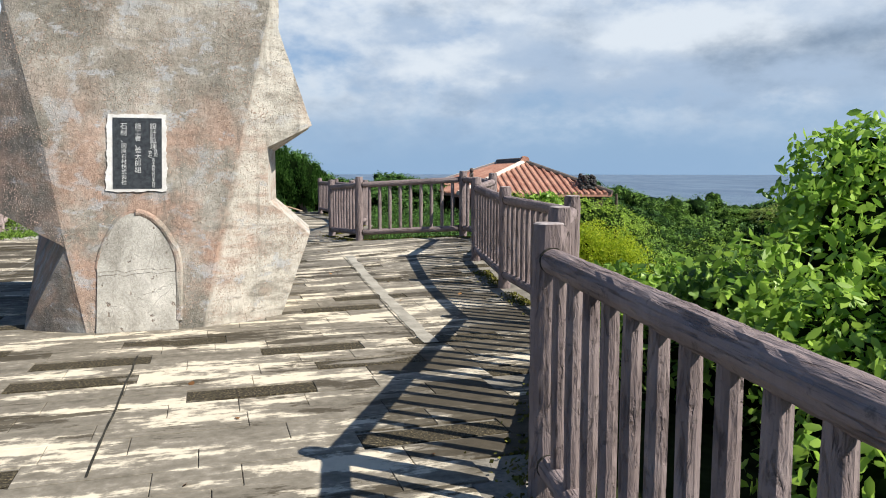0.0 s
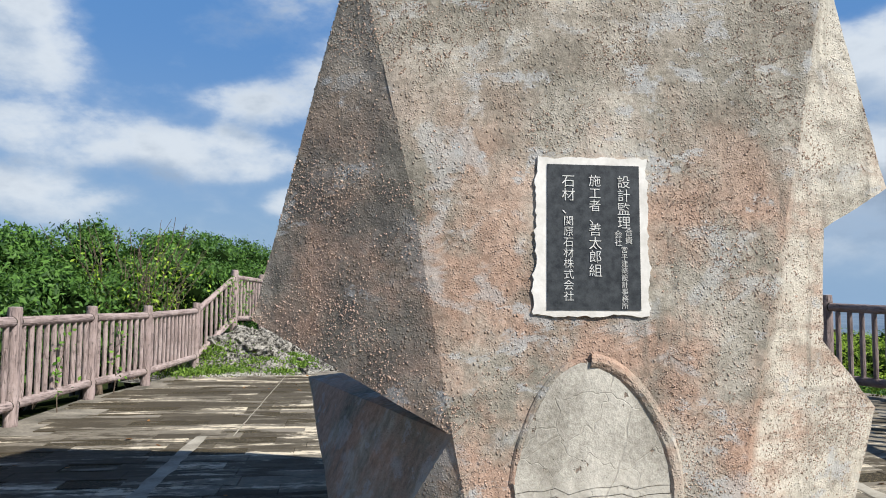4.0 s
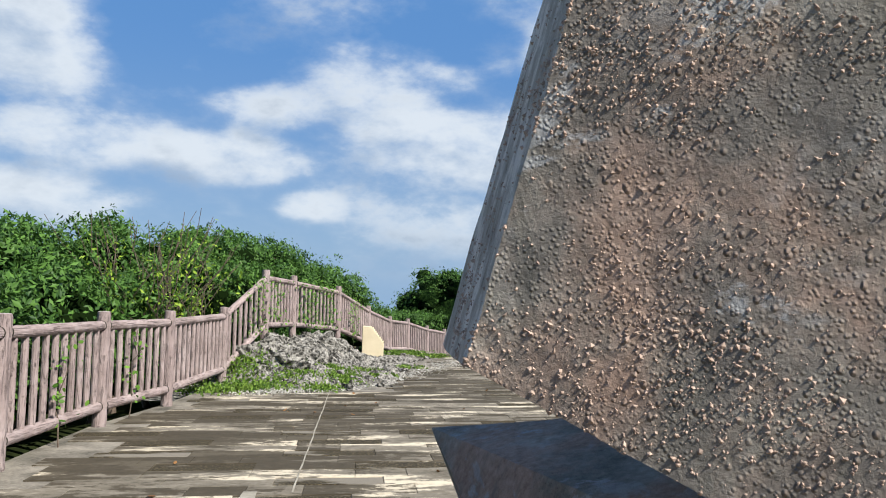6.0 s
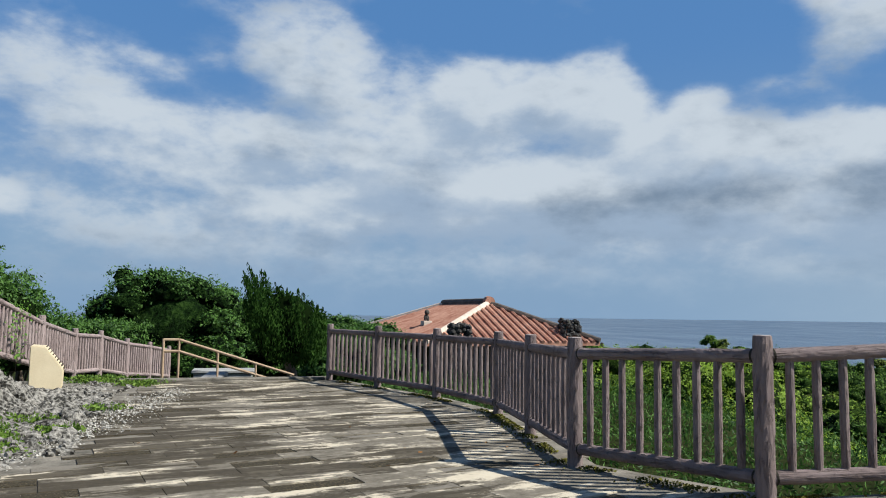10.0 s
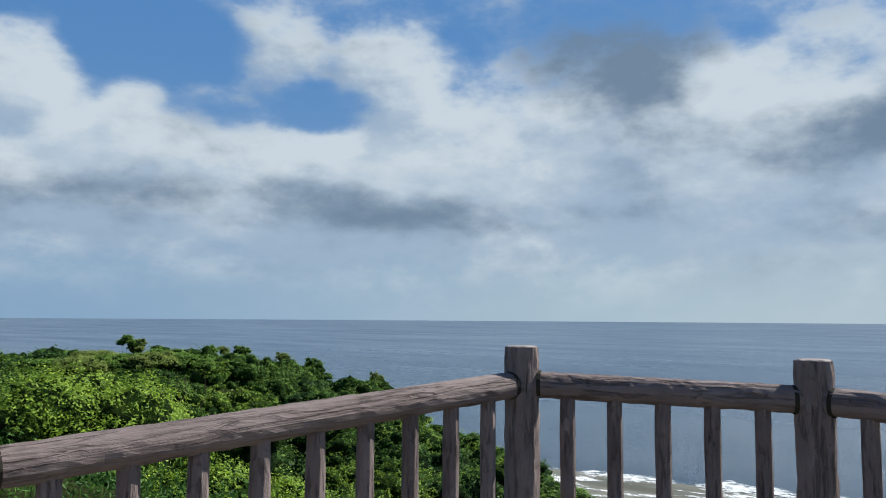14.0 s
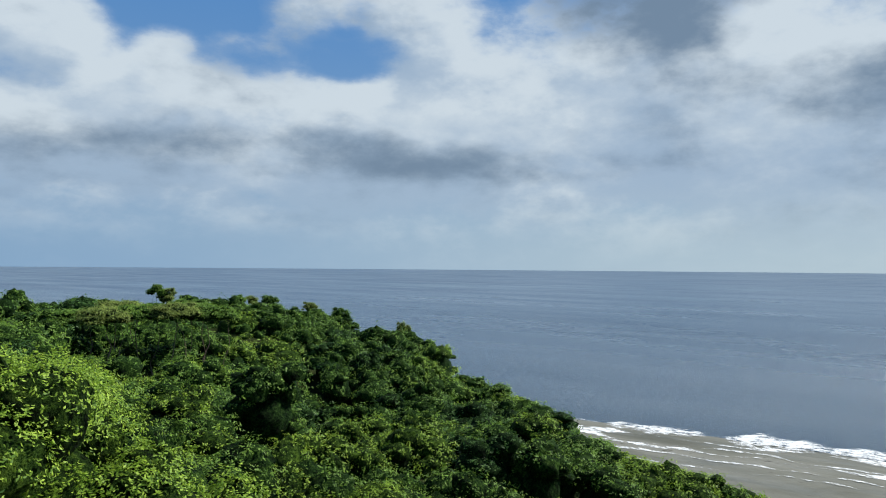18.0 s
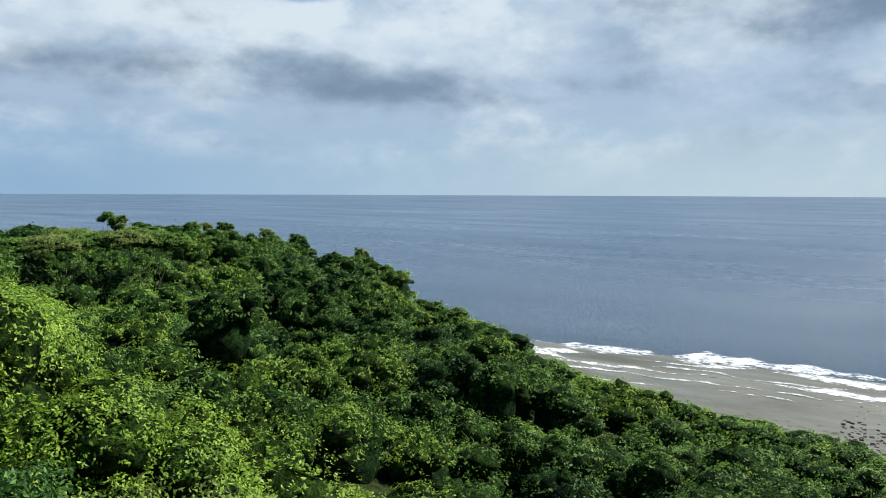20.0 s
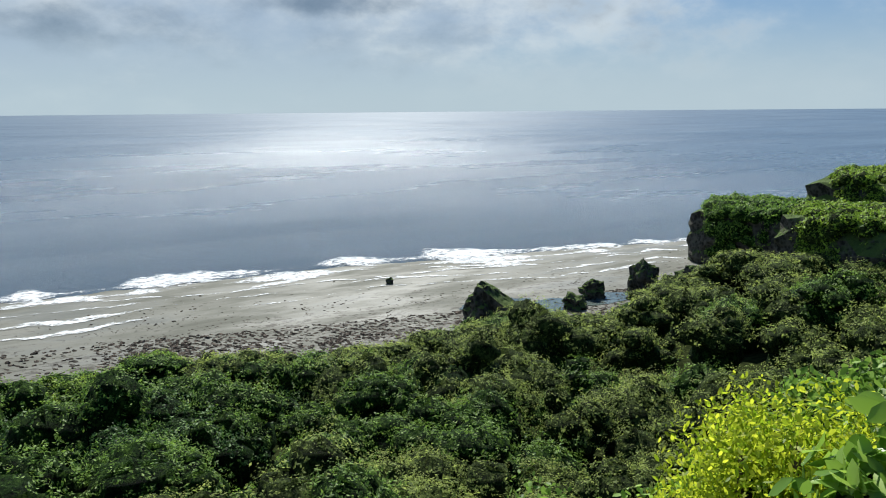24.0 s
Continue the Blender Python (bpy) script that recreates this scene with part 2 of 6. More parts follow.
    c = mix(t, scab, c, mix(t, fine, (0.24, 0.245, 0.245), (0.50, 0.50, 0.485)))
    # wing side: paler, warmer colour makes up for dim blue skylight; dark runs
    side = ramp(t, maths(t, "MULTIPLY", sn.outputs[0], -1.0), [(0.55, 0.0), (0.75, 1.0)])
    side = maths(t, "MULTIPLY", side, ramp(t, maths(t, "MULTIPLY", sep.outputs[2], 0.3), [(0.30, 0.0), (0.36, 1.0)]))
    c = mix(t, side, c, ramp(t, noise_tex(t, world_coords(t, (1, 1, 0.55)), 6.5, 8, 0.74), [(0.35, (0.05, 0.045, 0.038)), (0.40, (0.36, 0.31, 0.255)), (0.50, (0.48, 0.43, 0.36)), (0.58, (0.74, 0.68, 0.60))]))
    # dark mould streaks running down
    st = noise_tex(t, world_coords(t, (6, 6, 0.7)), 2.0, 5, 0.65)
    c = mix(t, maths(t, "MULTIPLY", ramp(t, st, [(0.52, 0.0), (0.7, 0.7)]), ramp(t, big, [(0.38, 0.1), (0.6, 1.0)])), c, (0.13, 0.125, 0.105))
    # shutter-board joints
    wv = t.nodes.new("ShaderNodeMath")
    wv.operation = "PINGPONG"
    link(t, maths(t, "ADD", sep.outputs[2], maths(t, "MULTIPLY", mid, 0.02)), wv.inputs[0])
    wv.inputs[1].default_value = 0.43
    seam = ramp(t, wv.outputs[0], [(0.006, 1.0), (0.016, 0.0)])
    c = mix(t, maths(t, "MULTIPLY", seam, 0.2), c, (0.14, 0.13, 0.11))
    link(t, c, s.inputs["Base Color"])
    vo = t.nodes.new("ShaderNodeTexVoronoi")
    vo.inputs["Scale"].default_value = 85
    link(t, v, vo.inputs["Vector"])
    peb = ramp(t, vo.outputs["Distance"], [(0.0, 1.0), (0.42, 0.0)])
    where = ramp(t, noise_tex(t, v, 5.0, 4, 0.6), [(0.40, 0.0), (0.52, 1.0)])
    h = maths(t, "ADD", maths(t, "MULTIPLY", maths(t, "MULTIPLY", peb, where), 0.4), maths(t, "ADD", maths(t, "MULTIPLY", fine, 0.6), maths(t, "MULTIPLY", noise_tex(t, v, 8.0, 6, 0.65), 0.55)))
    # pebbles standing proud where the skin has worn away
    vp = t.nodes.new("ShaderNodeTexVoronoi")
    vp.inputs["Scale"].default_value = 40
    link(t, world_coords(t, (1, 1, 0.8)), vp.inputs["Vector"])
    pit = maths(t, "MULTIPLY", ramp(t, vp.outputs["Distance"], [(0.08, 1.0), (0.26, 0.0)]), ramp(t, noise_tex(t, v, 3.4, 5, 0.65), [(0.45, 0.0), (0.53, 1.0)]))
    pit = maths(t, "MULTIPLY", pit, ramp(t, maths(t, "MULTIPLY", sn.outputs[1], -1.0), [(0.4, 0.0), (0.6, 1.0)]))
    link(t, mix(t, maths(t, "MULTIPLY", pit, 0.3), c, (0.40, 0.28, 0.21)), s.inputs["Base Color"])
    h = maths(t, "ADD", h, maths(t, "MULTIPLY", pit, 0.7))
    bump(t, s, h, 1.0, 0.013)
    return m


def plaster_material():
    """Pale patched plaster with hair cracks, chipped spots and grey stains."""
    m, t, s = material("pale_patch_plaster", 0.92, 0.2)
    v = world_coords(t)
    broad = noise_tex(t, world_coords(t, (1, 1, 0.6)), 3.2, 6, 0.62, 0.4)
    fine = noise_tex(t, v, 45, 5, 0.7)
    c = ramp(t, maths(t, "ADD", maths(t, "MULTIPLY", broad, 0.7), maths(t, "MULTIPLY", fine, 0.3)), [(0.36, (0.25, 0.232, 0.195)), (0.5, (0.44, 0.415, 0.36)), (0.62, (0.60, 0.57, 0.50))])
    cell = t.nodes.new("ShaderNodeTexVoronoi")
    cell.feature = "DISTANCE_TO_EDGE"
    cell.inputs["Scale"].default_value = 4.5
    warp = t.nodes.new("ShaderNodeVectorMath")
    warp.operation = "ADD"
    wob = t.nodes.new("ShaderNodeTexNoise")
    wob.inputs["Scale"].default_value = 7.0
    link(t, v, wob.inputs["Vector"])
    link(t, v, warp.inputs[0])
    link(t, maths(t, "MULTIPLY", wob.outputs["Fac"], 0.22), warp.inputs[1])
    link(t, warp.outputs[0], cell.inputs["Vector"])
    hair = ramp(t, cell.outputs["Distance"], [(0.004, 1.0), (0.016, 0.0)])
    c = mix(t, maths(t, "MULTIPLY", hair, maths(t, "MULTIPLY", ramp(t, broad, [(0.45, 0.0), (0.55, 1.0)]), 0.4)), c, (0.16, 0.145, 0.12))
    chip = ramp(t, noise_tex(t, v, 11.0, 5, 0.65), [(0.64, 0.0), (0.67, 1.0)])
    c = mix(t, maths(t, "MULTIPLY", chip, 0.8), c, (0.17, 0.12, 0.09))
    link(t, c, s.inputs["Base Color"])
    h = maths(t, "SUBTRACT", maths(t, "ADD", broad, maths(t, "MULTIPLY", fine, 0.4)), maths(t, "ADD", maths(t, "MULTIPLY", hair, 0.12), maths(t, "MULTIPLY", chip, 0.4)))
    bump(t, s, h, 0.9, 0.014)
    return m


def fence_material(name, tint):
    m, t, s = material(name, 0.9, 0.12)
    c = t.nodes.new("ShaderNodeTexCoord")
    oi = t.nodes.new("ShaderNodeObjectInfo")

    def along(sx, sz):
        mp = t.nodes.new("ShaderNodeMapping")
        mp.inputs["Scale"].default_value = (sx, sx, sz)
        link(t, c.outputs["Object"], mp.inputs["Vector"])
        off = t.nodes.new("ShaderNodeVectorMath")
        off.operation = "ADD"
        link(t, mp.outputs[0], off.inputs[0])
        link(t, maths(t, "MULTIPLY", oi.outputs["Random"], 40.0), off.inputs[1])
        return off.outputs[0]
    # bark ridges moulded into the concrete, with deep winding furrows
    grain = noise_tex(t, along(26, 4.0), 1.3, 6, 0.65, 0.5)
    furrow = noise_tex(t, along(38, 7.0), 1.0, 5, 0.6, 0.6)
    crack = ramp(t, furrow, [(0.34, 0.0), (0.46, 1.0)])
    wide = noise_tex(t, world_coords(t), 2.2, 5, 0.6)
    grime = noise_tex(t, world_coords(t, (1, 1, 0.5)), 9.0, 6, 0.7)
    col = ramp(t, maths(t, "ADD", maths(t, "MULTIPLY", grime, 0.45), maths(t, "MULTIPLY", wide, 0.55)), [(0.32, (0.225, 0.182, 0.172)), (0.5, (0.345, 0.290, 0.278)), (0.66, (0.46, 0.40, 0.387))])
    col = mix(t, maths(t, "MULTIPLY", oi.outputs["Random"], 0.3), col, (0.44, 0.37, 0.355))
    # furrows darkened in colour too, for the shadow of their relief
    col = mix(t, maths(t, "ADD", maths(t, "MULTIPLY", crack, 0.3), 0.7), (0.12, 0.10, 0.095), col)
    # pale lime bloom and dark lichen
    col = mix(t, ramp(t, noise_tex(t, along(9, 5), 1.0, 6, 0.7), [(0.60, 0.0), (0.70, 0.55)]), col, (0.50, 0.455, 0.44))
    col = mix(t, ramp(t, noise_tex(t, world_coords(t), 16.0, 5, 0.7), [(0.60, 0.0), (0.68, 0.5)]), col, (0.09, 0.08, 0.068))
    col = mix(t, 1.0, col, tint, "MULTIPLY")
    link(t, col, s.inputs["Base Color"])
    bump(t, s, maths(t, "ADD", maths(t, "MULTIPLY", crack, 0.7), maths(t, "ADD", maths(t, "MULTIPLY", grain, 1.2), maths(t, "MULTIPLY", grime, 0.3))), 1.0, 0.016)
    return m


def paver_material(name, single, dark=False):
    m, t, s = material(name, 0.88, 0.25)
    if single:
        rnd = t.nodes.new("ShaderNodeObjectInfo").outputs["Random"]
    else:
        rnd = t.nodes.new("ShaderNodeNewGeometry").outputs["Random Per Island"]
    v0 = world_coords(t)
    mp = t.nodes.new("ShaderNodeMapping")
    mp.vector_type = "TEXTURE"
    mp.inputs["Rotation"].default_value = (0, 0, radians(17.5))
    mp.inputs["Scale"].default_value = (4.2, 1, 1)
    link(t, v0, mp.inputs["Vector"])
    v = mp.outputs[0]
    fine = noise_tex(t, v0, 60, 4, 0.7)
    mid = noise_tex(t, v, 3.8, 6, 0.64)
    if dark:
        col = ramp(t, fine, [(0.34, (0.014, 0.011, 0.007)), (0.54, (0.05, 0.040, 0.022)), (0.70, (0.24, 0.195, 0.115))])
        worn = ramp(t, maths(t, "ADD", mid, maths(t, "MULTIPLY", maths(t, "SUBTRACT", rnd, 0.5), 0.2)), [(0.54, 0.0), (0.60, 0.9)])
        col = mix(t, worn, col, (0.23, 0.205, 0.165))
    else:
        mottle = noise_tex(t, v0, 11, 6, 0.7)
        tone = maths(t, "ADD", maths(t, "MULTIPLY", mottle, 0.5), maths(t, "MULTIPLY", mid, 0.5))
        grey = ramp(t, tone, [(0.34, (0.095, 0.082, 0.060)), (0.5, (0.205, 0.180, 0.138)), (0.64, (0.35, 0.312, 0.25))])
        grey = mix(t, maths(t, "MULTIPLY", rnd, 0.14), grey, (0.19, 0.17, 0.135))
        # cream where the weathered skin has come off, in ragged streaks
        where = noise_tex(t, v0, 0.55, 3, 0.5)
        sh = maths(t, "ADD", mid, maths(t, "MULTIPLY", maths(t, "SUBTRACT", mottle, 0.5), 0.22))
        sh = maths(t, "ADD", sh, maths(t, "MULTIPLY", maths(t, "SUBTRACT", where, 0.5), 0.22))
        sh = maths(t, "ADD", sh, maths(t, "MULTIPLY", maths(t, "SUBTRACT", rnd, 0.5), 0.012))
        col = mix(t, ramp(t, sh, [(0.525, 0.0), (0.575, 1.0)]), grey, mix(t, mottle, (0.48, 0.41, 0.30), (0.72, 0.64, 0.49)))
        # black mould, thickest towards the shrubs; seaward term also paints in the fence shadow
        sx = t.nodes.new("ShaderNodeSeparateXYZ")
        link(t, v0, sx.inputs[0])
        side = maths(t, "ADD", ramp(t, maths(t, "MULTIPLY", sx.outputs[0], -0.1), [(0.30, 0.0), (0.75, 0.10)]), ramp(t, maths(t, "ADD", maths(t, "MULTIPLY", sx.outputs[0], 0.2), 0.5), [(0.36, 0.0), (0.56, 0.09)]))
        field = maths(t, "ADD", maths(t, "MULTIPLY", noise_tex(t, v, 1.4, 6, 0.7), 0.55), maths(t, "MULTIPLY", noise_tex(t, v, 5.0, 7, 0.72), 0.45))
        field = maths(t, "ADD", field, maths(t, "ADD", side, maths(t, "MULTIPLY", maths(t, "SUBTRACT", mottle, 0.5), 0.22)))
        field = maths(t, "ADD", field, maths(t, "MULTIPLY", maths(t, "SUBTRACT", rnd, 0.5), 0.10))
        mould = ramp(t, field, [(0.545, 0.0), (0.58, 0.92)])
        col = mix(t, mould, col, mix(t, mottle, (0.022, 0.018, 0.011), (0.085, 0.068, 0.043)))
    link(t, col, s.inputs["Base Color"])
    bump(t, s, maths(t, "ADD", fine, mid), 0.8 if dark else 0.4, 0.008 if dark else 0.004)
    return m


def sea_material():
    m, t, s = material("sea_water", 0.2, 0.25)
    v = world_coords(t)
    sw = noise_tex(t, world_coords(t, (1, 0.3, 1)), 0.006, 5, 0.55, 0.6)
    lanes = noise_tex(t, world_coords(t, (1, 0.16, 1)), 0.035, 5, 0.6, 0.8)
    f = maths(t, "ADD", maths(t, "MULTIPLY", sw, 0.6), maths(t, "MULTIPLY", lanes, 0.4))
    link(t, ramp(t, f, [(0.36, (0.062, 0.100, 0.152)), (0.5, (0.086, 0.130, 0.186)), (0.64, (0.115, 0.162, 0.22))]), s.inputs["Base Color"])
    s.inputs["IOR"].default_value = 1.33
    far = t.nodes.new("ShaderNodeVectorMath")
    far.operation = "LENGTH"
    link(t, v, far.inputs[0])
    # distant wavelets blend into an even sheen
    near = ramp(t, maths(t, "DIVIDE", 120.0, far.outputs["Value"]), [(0.03, 0.22), (0.3, 0.6), (0.95, 1.0)])
    rough = ramp(t, noise_tex(t, world_coords(t, (1, 0.25, 1)), 0.02, 5, 0.6), [(0.35, 0.09), (0.65, 0.20)])
    link(t, maths(t, "ADD", rough, maths(t, "MULTIPLY", maths(t, "SUBTRACT", 1.0, near), 0.30)), s.inputs["Roughness"])
    w1 = noise_tex(t, world_coords(t, (1, 0.6, 1)), 1.3, 5, 0.7)
    w2 = noise_tex(t, world_coords(t, (1, 0.25, 1)), 0.06, 3, 0.5)
    n = t.nodes.new("ShaderNodeBump")
    n.inputs["Distance"].default_value = 1.2
    link(t, near, n.inputs["Strength"])
    link(t, maths(t, "ADD", w1, maths(t, "MULTIPLY", w2, 0.35)), n.inputs["Height"])
    link(t, n.outputs["Normal"], s.inputs["Normal"])
    return m


def pool_material():
    m, t, s = material("tide_pool_water", 0.06, 0.5)
    link(t, ramp(t, noise_tex(t, world_coords(t), 0.4, 4), [(0.35, (0.07, 0.09, 0.08)), (0.65, (0.14, 0.17, 0.155))]), s.inputs["Base Color"])
    bump(t, s, noise_tex(t, world_coords(t), 2.0, 3), 0.1, 0.1)
    return m


def reef_material():
    m, t, s = material("reef_sand", 0.6, 0.2)
    v = world_coords(t)
    a = noise_tex(t, world_coords(t, (1, 0.35, 1)), 0.11, 7, 0.65, 0.4)
    b = noise_tex(t, world_coords(t, (1, 0.5, 1)), 0.7, 7, 0.7)
    sx = t.nodes.new("ShaderNodeSeparateXYZ")
    link(t, v, sx.inputs[0])
    c = ramp(t, a, [(0.32, (0.085, 0.086, 0.066)), (0.5, (0.135, 0.135, 0.110)), (0.66, (0.185, 0.182, 0.155))])
    # dark coral heads and weed, thinning out towards the surf
    wild = ramp(t, maths(t, "MULTIPLY", maths(t, "SUBTRACT", sx.outputs[0], 85.0), 0.02), [(0.0, 0.11), (0.42, 0.06), (0.75, 0.0)])
    spots = ramp(t, maths(t, "ADD", maths(t, "MULTIPLY", b, 0.7), maths(t, "ADD", maths(t, "MULTIPLY", a, 0.3), wild)), [(0.58, 0.0), (0.635, 0.9)])
    c = mix(t, spots, c, (0.05, 0.044, 0.034))
    link(t, c, s.inputs["Base Color"])
    # films of water left by the tide
    link(t, ramp(t, noise_tex(t, world_coords(t, (1, 0.3, 1)), 0.16, 5, 0.6), [(0.38, 0.42), (0.58, 0.8)]), s.inputs["Roughness"])
    bump(t, s, b, 0.35, 0.08)
    return m


def foam_material():
    m, t, s = material("sea_foam", 0.9, 0.1)
    s.inputs["Base Color"].default_value = (0.85, 0.87, 0.88, 1)
    n = noise_tex(t, world_coords(t, (1, 0.55, 1)), 0.8, 9, 0.78)
    rim = t.nodes.new("ShaderNodeAttribute")
    rim.attribute_name = "thickness"
    n = maths(t, "ADD", maths(t, "MULTIPLY", n, 1.0), maths(t, "MULTIPLY", rim.outputs["Fac"], 0.16))
    tr = t.nodes.new("ShaderNodeBsdfTransparent")
    mx = t.nodes.new("ShaderNodeMixShader")
    link(t, ramp(t, n, [(0.515, 0.0), (0.66, 0.9)]), mx.inputs[0])
    link(t, tr.outputs[0], mx.inputs[1])
    link(t, s.outputs[0], mx.inputs[2])
    link(t, mx.outputs[0], t.nodes["Material Output"].inputs["Surface"])
    return m


def rock_material(name, dark, pale, scale=3.0, mossy=False):
    m, t, s = material(name, 0.95, 0.2)
    v = world_coords(t)
    a = noise_tex(t, v, scale, 6, 0.68)
    vo = t.nodes.new("ShaderNodeTexVoronoi")
    vo.inputs["Scale"].default_value = scale * 2.2
    link(t, v, vo.inputs["Vector"])
    f = maths(t, "ADD", maths(t, "MULTIPLY", a, 0.75), maths(t, "MULTIPLY", vo.outputs["Distance"], 0.3))
    c = ramp(t, f, [(0.43, dark), (0.53, tuple((p + q) / 2 for p, q in zip(dark, pale))), (0.66, pale)])
    if mossy:
        # low green growth on whatever faces the sky
        up = t.nodes.new("ShaderNodeSeparateXYZ")
        link(t, t.nodes.new("ShaderNodeNewGeometry").outputs["Normal"], up.inputs[0])
        grown = ramp(t, maths(t, "ADD", maths(t, "MULTIPLY", up.outputs[2], 0.6), maths(t, "MULTIPLY", a, 0.8)), [(0.62, 0.0), (0.78, 0.9)])
        c = mix(t, grown, c, mix(t, noise_tex(t, v, scale * 9, 4, 0.7), (0.03, 0.06, 0.012), (0.13, 0.19, 0.04)))
    link(t, c, s.inputs["Base Color"])
    bump(t, s, maths(t, "ADD", f, maths(t, "MULTIPLY", noise_tex(t, v, scale * 6, 4, 0.6), 0.35)), 1.0, 0.4 / scale)
    return m


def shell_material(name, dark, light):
    """Leaf masses seen from afar: clumps of small leaves, the shade of their gaps put into the colour."""
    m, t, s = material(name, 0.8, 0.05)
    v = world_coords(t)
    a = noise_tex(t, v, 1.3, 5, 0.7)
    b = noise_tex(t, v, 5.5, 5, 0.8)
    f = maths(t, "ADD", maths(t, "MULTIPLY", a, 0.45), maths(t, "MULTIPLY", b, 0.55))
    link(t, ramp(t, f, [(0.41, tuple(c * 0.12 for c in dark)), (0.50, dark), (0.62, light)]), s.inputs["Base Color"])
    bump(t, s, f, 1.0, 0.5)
    return m


M_CONCRETE = monument_material()
M_FENCE = fence_material("fence_mock_log", (0.66, 0.62, 0.61))
M_FENCE_PINK = fence_material("fence_mock_log_pinkish", (0.94, 0.885, 0.865))
M_FLOOR = two_tone("joint_bed", (0.07, 0.064, 0.05), (0.30, 0.27, 0.22), 3.0, 0.95, 0.004)
M_PAVER = paver_material("paver_stone", True)
M_PAVER_FIELD = paver_material("paver_stone_field", False)
M_GRIT = paver_material("washed_gravel_strip", True, True)
M_GRIT_FIELD = paver_material("washed_gravel_strip_field", False, True)
M_ROOF = two_tone("red_clay_tile", (0.26, 0.105, 0.070), (0.48, 0.27, 0.19), 1.2, 0.95, 0.01, 9, kind="Object")
M_ROOF_PALE = two_tone("lime_mortar", (0.55, 0.42, 0.33), (0.7, 0.6, 0.5), 3.0, 0.9)
M_ROOF_DARK = two_tone("mould_dark_ridge", (0.05, 0.045, 0.04), (0.16, 0.13, 0.11), 3.0, 0.9)
M_WALL = two_tone("dim_wood_wall", (0.05, 0.035, 0.025), (0.12, 0.085, 0.06), 2.0, 0.8)
M_SOIL = two_tone("dark_soil", (0.010, 0.014, 0.006), (0.04, 0.05, 0.018), 1.5, 1.0, 0.05, 9, spec=0.0)
M_LEAF = leaf_material("leaf_green", (0.035, 0.095, 0.014), (0.27, 0.43, 0.07), 0.5, 0.42, 0.2)
M_LEAF_BRIGHT = leaf_material("leaf_bright_green", (0.08, 0.17, 0.016), (0.38, 0.53, 0.06), 0.5, 0.35, 0.2)
M_LEAF_DEEP = leaf_material("leaf_deep_green", (0.012, 0.044, 0.009), (0.12, 0.24, 0.046), 0.5, 0.28, 0.2)
M_LEAF_LIME = leaf_material("leaf_lime", (0.15, 0.26, 0.012), (0.62, 0.66, 0.05), 0.5, 0.6)
M_LEAF_OLIVE = leaf_material("leaf_olive", (0.085, 0.13, 0.032), (0.42, 0.50, 0.13), 0.6, 0.55, 0.15)
M_LEAF_GLOSS = leaf_material("leaf_glossy", (0.06, 0.16, 0.016), (0.40, 0.58, 0.09), 0.38, 0.4, 0.3)
# near-black for the cores: the shade inside foliage put into the colour
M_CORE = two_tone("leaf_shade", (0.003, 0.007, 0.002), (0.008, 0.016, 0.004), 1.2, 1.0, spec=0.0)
M_CORE_SOIL = two_tone("joint_dirt", (0.012, 0.011, 0.008), (0.05, 0.045, 0.032), 9.0, 1.0)
M_MORTAR_OLD = two_tone("old_mortar", (0.22, 0.2, 0.16), (0.42, 0.39, 0.32), 4.0, 0.95)
# leaf masses kept dark, so gaps between the leaves read as shade
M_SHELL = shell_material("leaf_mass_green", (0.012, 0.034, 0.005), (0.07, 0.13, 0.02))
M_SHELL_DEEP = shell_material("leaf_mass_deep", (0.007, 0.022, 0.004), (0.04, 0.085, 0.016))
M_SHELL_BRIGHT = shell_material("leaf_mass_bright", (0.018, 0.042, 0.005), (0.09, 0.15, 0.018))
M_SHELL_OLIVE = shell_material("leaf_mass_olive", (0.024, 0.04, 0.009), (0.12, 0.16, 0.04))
M_PEBBLE = leaf_material("pebble", (0.20, 0.15, 0.12), (0.50, 0.37, 0.29), 0.9, 0.0, 0.2)
M_CONIFER = leaf_material("conifer_needles", (0.006, 0.022, 0.005), (0.045, 0.10, 0.018), 0.8, 0.15, 0.02)
M_LEAF_BROAD = leaf_material("leaf_broad_glossy", (0.04, 0.11, 0.014), (0.17, 0.32, 0.05), 0.45, 0.25, 0.12)
M_SAWN = two_tone("sawn_post_top", (0.24, 0.20, 0.185), (0.40, 0.35, 0.33), 14.0, 0.95, 0.01)
M_RUBBLE = rock_material("wet_reef_rubble", (0.02, 0.017, 0.013), (0.13, 0.10, 0.078), 0.9)
M_BARK = two_tone("bark", (0.06, 0.045, 0.03), (0.17, 0.13, 0.10), 8.0, 0.95, 0.01)
M_GRASS = leaf_material("grass_green", (0.05, 0.11, 0.018), (0.22, 0.34, 0.055), 0.5, 0.3)
M_ROCK = rock_material("coral_limestone", (0.035, 0.033, 0.028), (0.37, 0.35, 0.31), 8.0)
M_ROCK_DARK = rock_material("wave_cut_rock", (0.022, 0.021, 0.015), (0.105, 0.098, 0.078), 0.6, True)
M_PILLAR = rock_material("dark_rubble_stone", (0.02, 0.019, 0.018), (0.10, 0.095, 0.088), 5.0)
M_SEA = sea_material()
M_REEF = reef_material()
M_POOL = pool_material()
M_FOAM = foam_material()
M_BEIGE = two_tone("beige_render", (0.62, 0.52, 0.34), (0.75, 0.65, 0.45), 2.0, 0.85)
M_GRANITE = two_tone("dark_granite", (0.018, 0.020, 0.022), (0.06, 0.065, 0.068), 30.0, 0.35, 0.0, 180)
